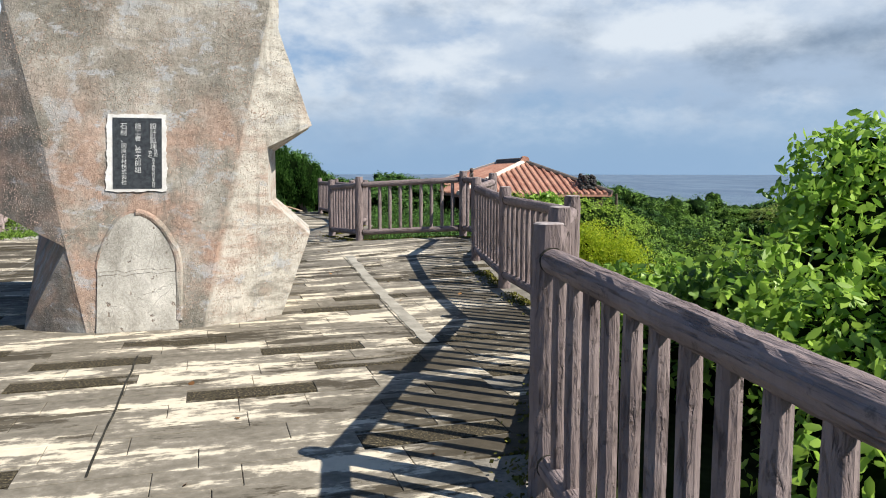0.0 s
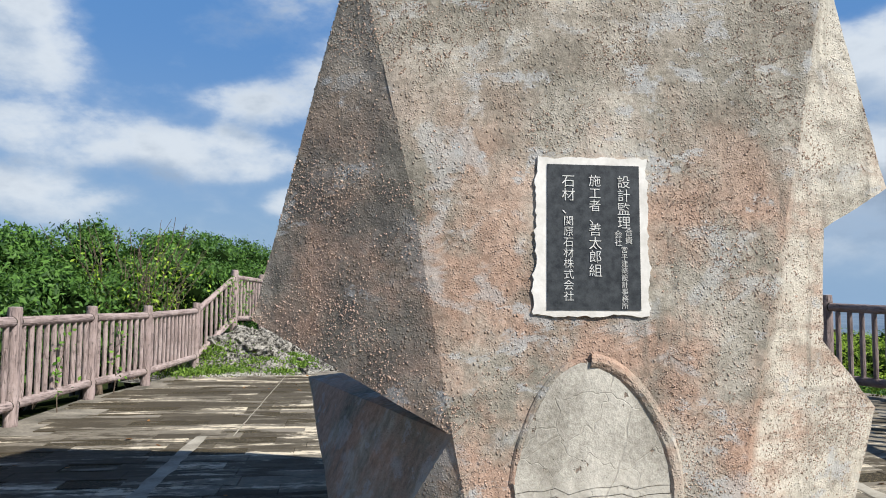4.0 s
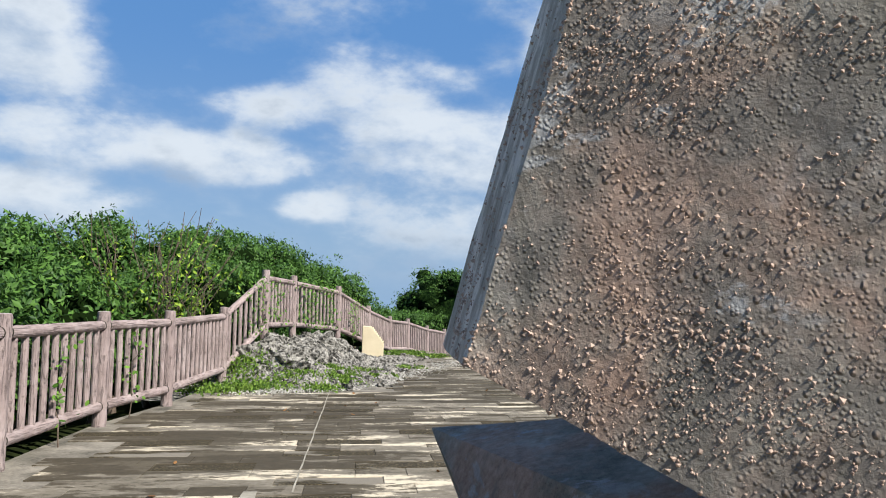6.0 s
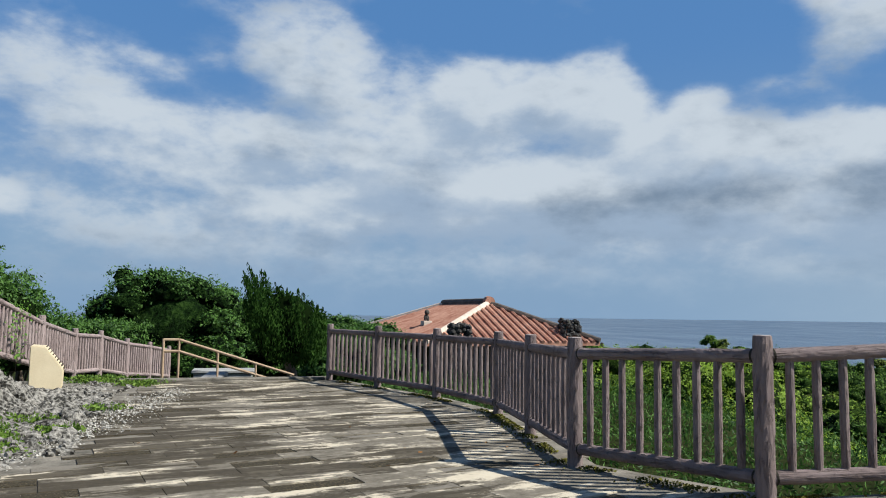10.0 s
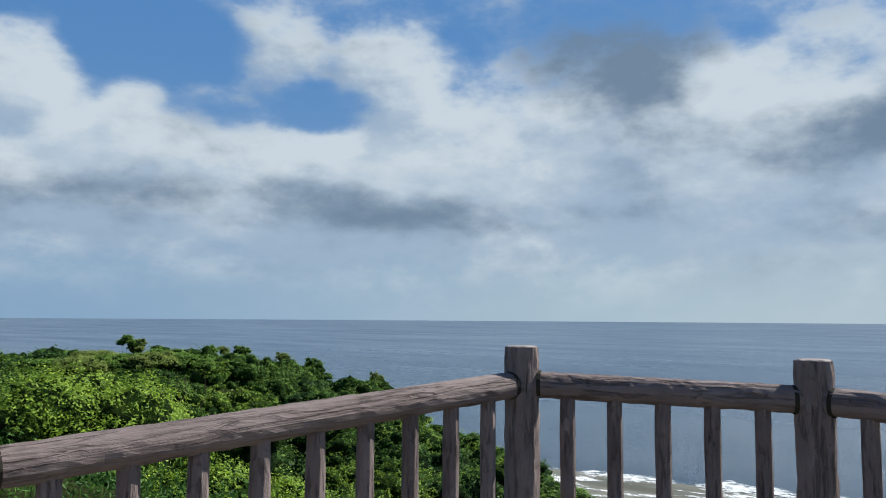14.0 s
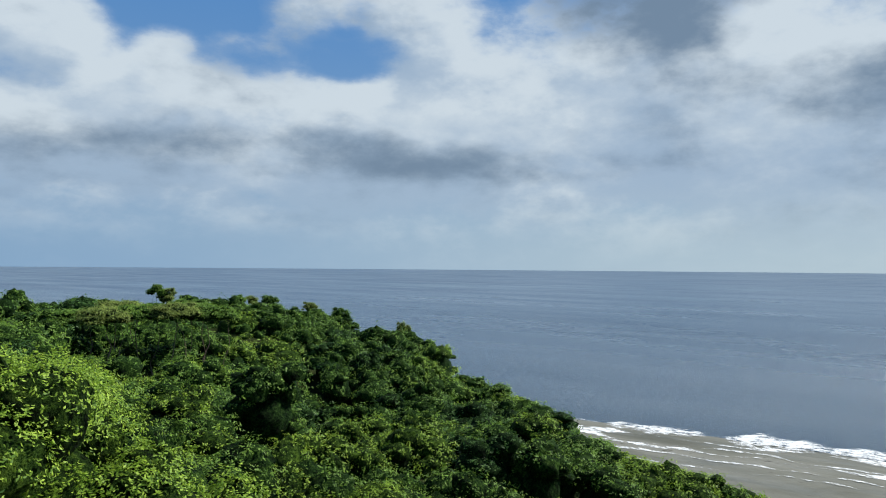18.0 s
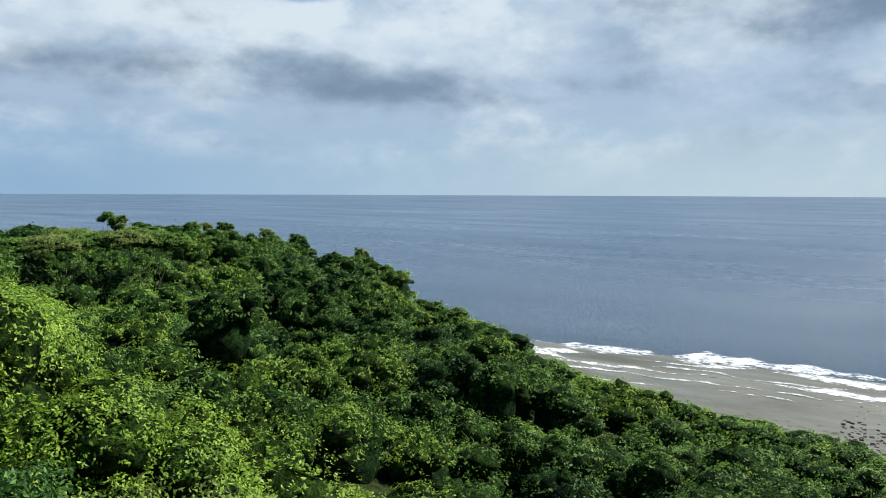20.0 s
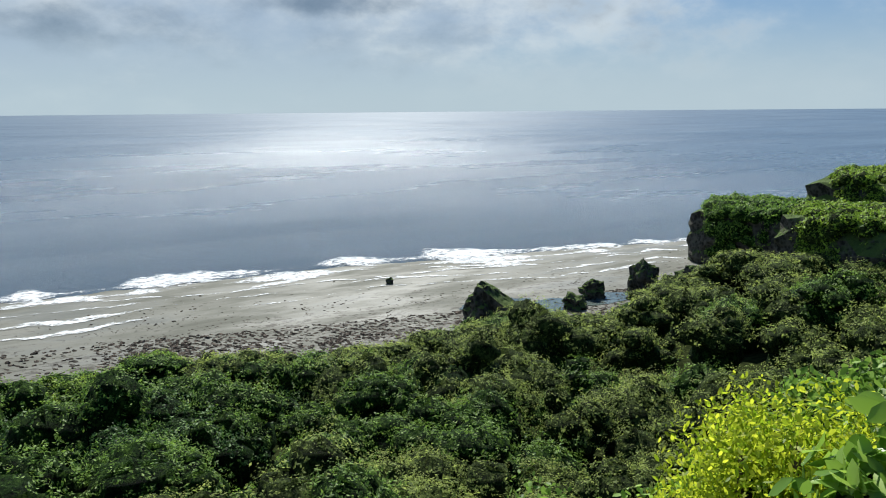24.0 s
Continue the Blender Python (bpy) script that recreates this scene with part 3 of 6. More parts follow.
M_MORTAR = two_tone("white_mortar", (0.52, 0.50, 0.46), (0.72, 0.70, 0.66), 8.0, 0.9, 0.006)
M_PLASTER = plaster_material()
M_LETTER = two_tone("cut_lettering", (0.55, 0.55, 0.52), (0.75, 0.75, 0.72), 20.0, 0.8)
M_GRAVEL = two_tone("white_coral_gravel", (0.30, 0.285, 0.25), (0.58, 0.56, 0.50), 30.0, 0.95)
M_MOSS = leaf_material("moss", (0.035, 0.034, 0.010), (0.17, 0.16, 0.035), 0.9, 0.05, 0.05)
M_DRY = leaf_material("dry_leaf", (0.10, 0.045, 0.018), (0.38, 0.20, 0.08), 0.8, 0.1, 0.1)
M_STEEL = two_tone("tan_painted_rail", (0.34, 0.235, 0.15), (0.50, 0.37, 0.25), 6.0, 0.6)
M_GREY = two_tone("grey_concrete", (0.25, 0.25, 0.24), (0.42, 0.42, 0.4), 3.0, 0.9, 0.004)

# ---- large structure ----
def mesh_from(name, verts, faces, mat=None, smooth=False):
    me = bpy.data.meshes.new(name)
    me.from_pydata([tuple(v) for v in verts], [], [tuple(f) for f in faces])
    if mat:
        me.materials.append(mat)
    if smooth:
        me.polygons.foreach_set("use_smooth", [True] * len(me.polygons))
    return me


def part(name, bm, mat, parent, label=""):
    if isinstance(bm, bpy.types.Mesh):
        me = bm
    else:
        me = bpy.data.meshes.new(name)
        bm.to_mesh(me)
        bm.free()
        me.materials.append(mat)
    ob = new(name, me)
    ob.parent = parent
    if label:
        ob["label"] = label
    return ob


def smoothstep(a, b, x):
    t = np.clip((x - a) / (b - a), 0, 1)
    return t * t * (3 - 2 * t)


def floor_z(x, y):
    return -0.08 + 0.25 * np.exp(-((x - 0.9) / 3.2) ** 2 - ((y - 13.8) / 3.5) ** 2)


# fence posts: x, y, base height above the paving
RIGHT_POSTS = [(-4.36, 26.80), (-3.49, 24.72), (-2.64, 22.78), (-2.11, 20.53), (-2.23, 18.55), (-2.43, 16.48), (-1.62, 14.63),
               (0.38, 14.25), (0.87, 13.21), (0.50, 11.26), (0.76, 9.22), (1.19, 6.95), (0.75, 4.84), (0.46, 3.28), (0.79, 0.72), (1.0, -1.2), (1.3, -2.9)]
LEFT_POSTS = [(-6.6, 4.4, 0), (-7.35, 6.45, 0), (-8.1, 8.6, 0), (-8.79, 10.78, 0.0), (-9.40, 12.97, 0.0), (-9.62, 14.70, 0.0), (-10.14, 17.26, 0.05), (-10.11, 18.84, 0.76),
              (-10.30, 20.69, 0.73), (-10.11, 23.11, 0.58), (-10.25, 26.19, 0.11), (-10.37, 29.06, -0.22), (-10.28, 31.14, -0.32), (-10.03, 33.23, -0.6), (-9.76, 35.32, -0.78), (-9.49, 37.39, -1.0)]
PLAZA = [(x + 0.22, y) for x, y in RIGHT_POSTS] + [(1.3, -6), (-6.0, -6), (-6.2, 4)] + [(x - 0.1, y) for x, y, z in LEFT_POSTS[1:7]] + [(-10.2, 20), (-10.2, 26.0), (-4.2, 27.0)]


# the land as seen from the terrace edge: bearing in degrees, treetop height at 8 m, at 30 m, where the wood ends and how high it is there
EDGE = (0.4, 13.6)
BEARING = [-180, -100, -60, -20, 0, 12, 20, 26, 33, 40, 46, 50, 50.6, 54, 60, 66, 72, 80, 90, 103, 115, 125, 132, 138, 146, 160, 180]
TOP_8 = [1, 1, 1, 1, 0, -0.8, -0.8, -1.4, -3, -4.5, -5, -5, -5, -5, -5, -5, -5, -5, -5, -5, -5, -5.5, -6, -6.5, -6.5, -4, 1]
TOP_30 = [1.5, 1.5, 1.5, 0.5, -1, -1.6, -2.6, -4.2, -7.5, -9.5, -11, -12, -12, -13, -14, -14, -14, -14, -14, -14, -14, -15, -16, -16, -15, -10, 1.5]
WOOD_END = [400, 400, 320, 260, 220, 160, 200, 240, 240, 240, 225, 208, 190, 170, 127, 110, 99, 93, 84, 82, 86, 95, 103, 132, 150, 170, 400]
TOP_END = [-2, -2, -4, -5, -4, -2, -6.6, -9.6, -8.9, -11.7, -16.3, -20.3, -24.2, -23.7, -24.8, -24.9, -24.9, -24.8, -24.7, -24.6, -24.9, -24.8, -24.8, -24.6, -23.4, -22, -2]
TREE = 4.4


def polar(x, y):
    dx, dy = np.asarray(x) - EDGE[0], np.asarray(y) - EDGE[1]
    return np.degrees(np.arctan2(dx, dy)), np.hypot(dx, dy)


def canopy_z(az, r):
    z8, z30, re, ze = (np.interp(az, BEARING, k) for k in (TOP_8, TOP_30, WOOD_END, TOP_END))
    t1 = np.clip((r - 8) / 22, 0, 1)
    t2 = np.clip((r - 30) / (re - 30), 0, 1)
    hollow = -3.5 * np.sin(math.pi * np.clip(t2 * 1.25, 0, 1)) * np.interp(az, [20, 33, 46, 56], [0, 1, 1, 0])
    gully = -7.0 * np.exp(-((az - 41) / 5.5) ** 2 - ((r - 120) / 34.0) ** 2) - 4.0 * np.exp(-((az - 60) / 7.0) ** 2 - ((r - 52) / 16.0) ** 2) + 3.0 * np.exp(-((az - 56) / 9.0) ** 2 - ((r - 85) / 14.0) ** 2)
    return gully + np.where(r < 30, z8 + (z30 - z8) * t1, z30 + (ze - z30) * t2) + hollow


def ground_z(x, y):
    x, y = np.asarray(x, float), np.asarray(y, float)
    az, r = polar(x, y)
    re = np.interp(az, BEARING, WOOD_END)
    z = canopy_z(az, r) - TREE
    over = r - re
    flat = np.interp(x, [85, 135, 150, 180, 300], [-30.9, -31.0, -31.5, -36, -50])
    cliff = np.interp(over, [0, 8, 30, 60], [0, 1, 1, 1])
    sea_side = smoothstep(50, 54, az) * (1 - smoothstep(160, 172, az))
    shore = flat * sea_side + np.minimum(z - np.maximum(over, 0) * 0.5, -45) * (1 - sea_side)
    z = z * (1 - cliff) + shore * cliff
    # level ground under the terrace, easing out to the slope
    d = np.maximum(np.maximum(-10.6 - x, x - 1.3), np.maximum(-7 - y, y - 27.2))
    return -0.34 + (z + 0.34) * smoothstep(0.4, 7, np.maximum(d, 0))


def grid_faces(n, m, flip=False):
    idx = np.arange(n * m).reshape(n, m)
    q = [idx[:-1, :-1], idx[:-1, 1:], idx[1:, 1:], idx[1:, :-1]]
    return np.stack(q[::-1] if flip else q, -1).reshape(-1, 4)


def build_ground():
    rs = np.concatenate([np.arange(0.5, 40, 1.5), np.arange(40, 260, 4), [270, 290, 320, 360, 420, 520, 700, 1200, 2500, 4800]])
    an = np.radians(np.linspace(-180, 180, 181))
    A, R = np.meshgrid(an, rs)
    X, Y = EDGE[0] + R * np.sin(A), EDGE[1] + R * np.cos(A)
    Z = ground_z(X, Y)
    me = mesh_from("ground", np.stack([X, Y, Z], -1).reshape(-1, 3), grid_faces(*X.shape, True), M_SOIL, True)
    tagged(new("ground", me), "dark soil and leaf litter under dense coastal scrub", "ground", kind="structure")


def surf_x(y):
    return np.interp(y, [-400, -123, -42, 20, 45, 96, 140], [80, 132, 148, 149, 148, 141, 130])


def build_sea():
    rs = np.concatenate([np.linspace(40, 400, 40), np.geomspace(430, 4900, 24)])
    an = np.radians(np.linspace(-180, 180, 181))
    A, R = np.meshgrid(an, rs)
    lift = np.interp(R, [400, 4900], [0, 15.8])  # the far rim rises to the true horizon
    V = np.stack([R * np.sin(A), 13 + R * np.cos(A), -30.2 + lift], -1)
    me = mesh_from("water", V.reshape(-1, 3), grid_faces(*R.shape, True), M_SEA, True)
    tagged(new("water", me), "grey-blue ocean with small ripples and sun glitter", "sea", kind="structure")


def build_reef():
    ys = np.arange(-190, 130, 4.0)
    us = np.linspace(0, 1, 22)
    Y, U = np.meshgrid(ys, us, indexing="ij")
    inner = np.interp(Y, [-190, -120, -60, 0, 40, 80, 110, 130], [93, 91, 81, 84, 88, 102, 117, 124])
    X = inner + (np.maximum(surf_x(Y) + 6, inner + 4) - inner) * U
    rng = np.random.RandomState(3)
    Z = -29.90 - 0.14 * smoothstep(0.05, 0.75, U) - 0.5 * smoothstep(0.8, 1.0, U) + 0.03 * rng.normal(0, 1, Y.shape)
    me = mesh_from("reef_flat", np.stack([X, Y, Z], -1).reshape(-1, 3), grid_faces(*X.shape, True), M_REEF, True)
    tagged(new("beach", me), "wet grey sandy reef flat exposed at low tide", "beach", kind="structure")


def build_surf():
    rng = np.random.RandomState(12)
    bands = [(0, 8.0, -30.04), (-7, 3.2, -29.98), (-11, 1.4, -29.96), (-15, 1.2, -29.94), (-20, 1.0, -29.92), (-26, 0.8, -29.90)]
    for off, width, z in bands:
        ys = np.arange(-150, 112, 1.0)
        n1 = np.array([noise.noise((y * 0.035, off, 1.0)) for y in ys])
        n2 = np.array([noise.noise((y * 0.16, off, 7.0)) for y in ys])
        n3 = np.array([noise.noise((y * 0.05, off, 21.0)) for y in ys])
        mid = surf_x(ys) + off + (3.0 if width > 2 else 6.0) * n1 + (1.0 if width > 2 else 2.2) * n2
        half = width * np.clip(0.45 + 2.2 * n3 + 0.7 * n2, 0.03, 1.9)
        us = np.linspace(-1, 1, 7)
        X = mid[:, None] + half[:, None] * us[None, :]
        Y = np.repeat(ys[:, None], 7, 1)
        Z = z + 0.55 * (width > 5) * (1 - us[None, :] ** 2) * np.clip(0.3 + n3[:, None], 0, 1) + np.zeros_like(X)
        me = mesh_from("surf", np.stack([X, Y, Z], -1).reshape(-1, 3), grid_faces(*X.shape, True), M_FOAM, True)
        thick = (1 - us[None, :] ** 2) * np.clip(half[:, None] / max(width, 2.0) + 0.2, 0, 1)
        me.attributes.new("thickness", "FLOAT", "POINT").data.foreach_set("value", thick.ravel().astype(np.float32))
        tagged(new("surf_line", me), "white foaming wave breaking on the reef edge", "wave", group="breaking waves", kind="stuff")


def plaza_span(y):
    """Where the terrace begins and ends across, at a given y."""
    xs = [x1 + (x2 - x1) * (y - y1) / (y2 - y1) for (x1, y1), (x2, y2) in zip(PLAZA, PLAZA[1:] + PLAZA[:1]) if (y1 > y) != (y2 > y)]
    return min(xs), max(xs)


def build_plaza():
    ys = sorted(set(np.round(np.arange(-5.98, 26.75, 0.25), 3)) | {y - 0.001 for _, y in PLAZA if -5.9 < y < 26.7})
    V, cols = [], 40
    for y in ys:
        lo, hi = plaza_span(y)
        for k in range(cols):
            x = lo + (hi - lo) * k / (cols - 1)
            V.append((x, y, float(floor_z(x, y)) - 0.012))
    me = mesh_from("floor", V, grid_faces(len(ys), cols), M_FLOOR)
    return tagged(new("floor", me), "weathered stone paved terrace with dark dirty joints", "floor", kind="structure")


build_ground()
build_sea()
build_reef()
build_surf()
PLAZA_FLOOR = build_plaza()

# ---- mock-log fences ----
def log_mesh(name, radius, length, sides, rings, rough, seed, mat=None):
    """A round log of unit form with a barky skin, along z from 0 to length."""
    rnd = np.random.RandomState(seed)
    V, F = [], []
    for i in range(rings + 1):
        for k in range(sides):
            a = 2 * math.pi * k / sides
            r = radius * (1 + rough * (rnd.rand() - 0.5))
            if i in (0, rings):
                r *= 0.93
            V.append((r * math.cos(a), r * math.sin(a), length * i / rings))
    for i in range(rings):
        for k in range(sides):
            F.append((i * sides + k, i * sides + (k + 1) % sides, (i + 1) * sides + (k + 1) % sides, (i + 1) * sides + k))
    F.append(tuple(range(sides))[::-1])
    F.append(tuple(rings * sides + k for k in range(sides)))
    return mesh_from(name, V, F, mat or M_FENCE)


def log_set(mat):
    return ([log_mesh("post", 0.074, 1.0, 20, 22, 0.10, s, mat) for s in range(4)], [log_mesh("rail", 0.055, 1.0, 18, 44, 0.08, 10 + s, mat) for s in range(4)],
            [log_mesh("baluster", 0.033, 1.0, 10, 5, 0.10, 20 + s, mat) for s in range(3)])


def put(name, me, parent, a, b):
    """A log from point a to point b."""
    a, b = Vector(a), Vector(b)
    ob = part(name, me, None, parent)
    d = b - a
    ob.matrix_basis = Matrix.LocRotScale(a, d.to_track_quat("Z", "Y"), (1, 1, d.length))
    return ob


def top_mesh():
    """The rough sawn end of a post, lying on its unit form."""
    V = [(0, 0, 1.004)]
    for ring, (r, z) in enumerate(((0.03, 1.005), (0.062, 1.003), (0.0685, 0.999))):
        V += [(r * math.cos(k * math.pi / 8), r * math.sin(k * math.pi / 8), z + 0.0025 * noise.noise((k * 0.9, ring * 2.0, 0))) for k in range(16)]
    F = [(0, 1 + k, 1 + (k + 1) % 16) for k in range(16)]
    for b in (1, 17):
        F += [(b + k, b + 16 + k, b + 16 + (k + 1) % 16, b + (k + 1) % 16) for k in range(16)]
    return mesh_from("post_top", V, F, M_SAWN)


TOP_MESH = top_mesh()
RING_MESH = log_mesh("rail_joint", 0.0625, 1.0, 14, 1, 0.06, 30, M_CORE_SOIL)


def build_fence(posts, label, mat):
    post_mesh, rail_mesh, bar_mesh = log_set(mat)
    fence = tagged(new("fence"), label, "fence")
    rnd = random.Random(len(posts))
    for i, (x, y, z, h) in enumerate(posts):
        ob = put("post", post_mesh[i % 4], fence, (x, y, z - 0.1), (x, y, z + h))
        part("post_top", TOP_MESH, None, ob, "rough pale sawn post top")
    for i, ((x1, y1, z1, h1), (x2, y2, z2, h2)) in enumerate(zip(posts, posts[1:])):
        run = math.hypot(x2 - x1, y2 - y1)
        put("top_rail", rail_mesh[i % 4], fence, (x1, y1, z1 + h1 - 0.155), (x2, y2, z2 + h2 - 0.155))
        put("bottom_rail", rail_mesh[(i + 2) % 4], fence, (x1, y1, z1 + 0.16), (x2, y2, z2 + 0.16))
        a, b = Vector((x1, y1, z1)), Vector((x2, y2, z2))
        d = (b - a).normalized()
        for up1, up2 in ((h1 - 0.155, h2 - 0.155), (0.16, 0.16)):
            lo, hi = a + Vector((0, 0, up1)), b + Vector((0, 0, up2))
            put("rail_joint", RING_MESH, fence, lo + d * 0.066, lo + d * 0.082)
            put("rail_joint", RING_MESH, fence, hi - d * 0.082, hi - d * 0.066)
        n = max(2, round(run / 0.2) - 1)
        for k in range(1, n + 1):
            f = k / (n + 1)
            x, y, zb, zt = x1 + (x2 - x1) * f, y1 + (y2 - y1) * f, z1 + (z2 - z1) * f, z1 + h1 + (z2 + h2 - z1 - h1) * f
            put("baluster", bar_mesh[rnd.randrange(3)], fence, (x, y, zb + 0.17), (x, y, zt - 0.17))
    return fence


SHORTER = {(0.87, 13.21): 0.04, (0.79, 0.72): 0.025, (1.0, -1.2): 0.04}
build_fence([(x, y, float(floor_z(x, y)), 1.23 - SHORTER.get((x, y), 0)) for x, y in RIGHT_POSTS], "grey-brown concrete mock-log fence along the seaward terrace edge", M_FENCE)
build_fence([(x, y, z - 0.03, 1.2) for x, y, z in LEFT_POSTS], "weathered pinkish mock-log fence climbing over coral rock", M_FENCE_PINK)

# ---- monument ----
def face_y(x, z):
    """The plane of the monument's front face."""
    return 7.632 + 0.29 * x + 0.087 * z


def rough_block(me, cuts=4, amount=0.012, seed=1.0):
    """Breaks plain faces up and wears their edges."""
    bm = bmesh.new()
    bm.from_mesh(me)
    bmesh.ops.triangulate(bm, faces=bm.faces)
    for _ in range(cuts):
        long = [e for e in bm.edges if e.calc_length() > 0.09]
        if not long:
            break
        bmesh.ops.subdivide_edges(bm, edges=long, cuts=1)
        bmesh.ops.triangulate(bm, faces=[f for f in bm.faces if len(f.verts) > 4])
    bm.normal_update()
    for v in bm.verts:
        p = v.co
        k = noise.noise(p * 2.1 + Vector((seed, 0, 0))) * 0.8 + noise.noise(p * 9.0) * 0.35 + noise.noise(p * 23.0) * 0.22
        v.co = p + v.normal * k * amount
    bm.to_mesh(me)
    bm.free()


def build_monument():
    zf = -0.1
    def front(x, z):
        return (x, face_y(x, z), z)
    # corners of the cast block, by name
    C = dict(
        E1=front(-3.212, zf), M=front(-3.378, 0.70), K=front(-3.568, 1.725), T=front(-3.84, 2.86), P=front(-4.0, 3.9),
        W1=(-4.34, 6.85, 1.16), W2=(-4.53, 7.62, 1.16), W3=(-3.0, 8.3, 1.0), T2=(-3.97, 6.98, 2.72),
        Qb=(-3.87, 6.85, zf), Q=(-4.84, 9.03, 0.685), Qg=(-4.6, 9.3, zf), Z=(-3.6, 9.75, 0.69), Zg=(-3.5, 9.7, zf),
        Jb=front(-2.25, zf), J2=front(-2.107, 0.80), J1=front(-1.872, 1.88), J3=front(-1.66, 2.95), J4=front(-1.66, 3.9),
        Rb=(-1.65, 7.58, zf), N=(-1.377, 7.773, 0.735), n2=(-1.72, 7.44, 1.08), n1=(-1.71, 7.40, 1.61), R=(-1.322, 7.688, 1.84), R3=(-1.60, 7.50, 2.75), R4=(-1.6, 7.6, 3.9),
        Bg=(-1.9, 8.9, zf), BN=(-1.6, 9.0, 0.74), Bn2=(-1.9, 8.6, 1.08), Bn1=(-1.9, 8.6, 1.61), BR=(-1.6, 8.8, 1.84), B4=(-2.0, 8.2, 3.9), BW=(-3.9, 8.0, 3.9), BQ=(-2.4, 9.6, 0.69), BQg=(-2.4, 9.6, zf))
    names = list(C)

    def piece(name, faces, parent, label, seed):
        used = sorted({n for f in faces for n in f.split()}, key=names.index)
        me = mesh_from(name, [C[n] for n in used], [[used.index(n) for n in f.split()] for f in faces], M_CONCRETE)
        rough_block(me, 6, 0.011, seed)
        part(name, me, None, parent, label)

    mon = tagged(new("monument"), "angular faceted cast concrete memorial tower, weathered grey and pink", "monument")
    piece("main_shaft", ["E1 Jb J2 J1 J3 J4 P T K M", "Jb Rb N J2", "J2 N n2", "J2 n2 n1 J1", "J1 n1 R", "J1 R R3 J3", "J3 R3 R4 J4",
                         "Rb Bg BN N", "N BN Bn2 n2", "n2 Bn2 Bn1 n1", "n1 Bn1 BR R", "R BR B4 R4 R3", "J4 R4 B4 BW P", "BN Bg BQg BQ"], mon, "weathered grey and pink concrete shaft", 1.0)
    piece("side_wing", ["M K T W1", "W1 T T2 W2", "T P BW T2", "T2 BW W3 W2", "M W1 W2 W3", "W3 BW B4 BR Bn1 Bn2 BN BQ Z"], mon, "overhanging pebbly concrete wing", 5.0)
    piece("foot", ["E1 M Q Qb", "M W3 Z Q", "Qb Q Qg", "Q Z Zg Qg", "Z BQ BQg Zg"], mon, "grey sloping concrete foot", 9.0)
    return mon


MONUMENT = build_monument()


def on_face(x, z, out):
    """A point standing out from the front face by a given depth."""
    n = Vector((0.29, -1, 0.087)).normalized()
    return Vector((x, face_y(x, z), z)) + n * out


def face_plate(name, outline, out, depth, mat, parent, label=""):
    bm = bmesh.new()
    top = [bm.verts.new(on_face(x, z, out)) for x, z in outline]
    low = [bm.verts.new(on_face(x, z, out - depth)) for x, z in outline]
    bm.faces.new(top)
    n = len(top)
    for i in range(n):
        bm.faces.new((top[i], low[i], low[(i + 1) % n], top[(i + 1) % n]))
    bmesh.ops.recalc_face_normals(bm, faces=bm.faces)
    return part(name, bm, mat, parent, label)


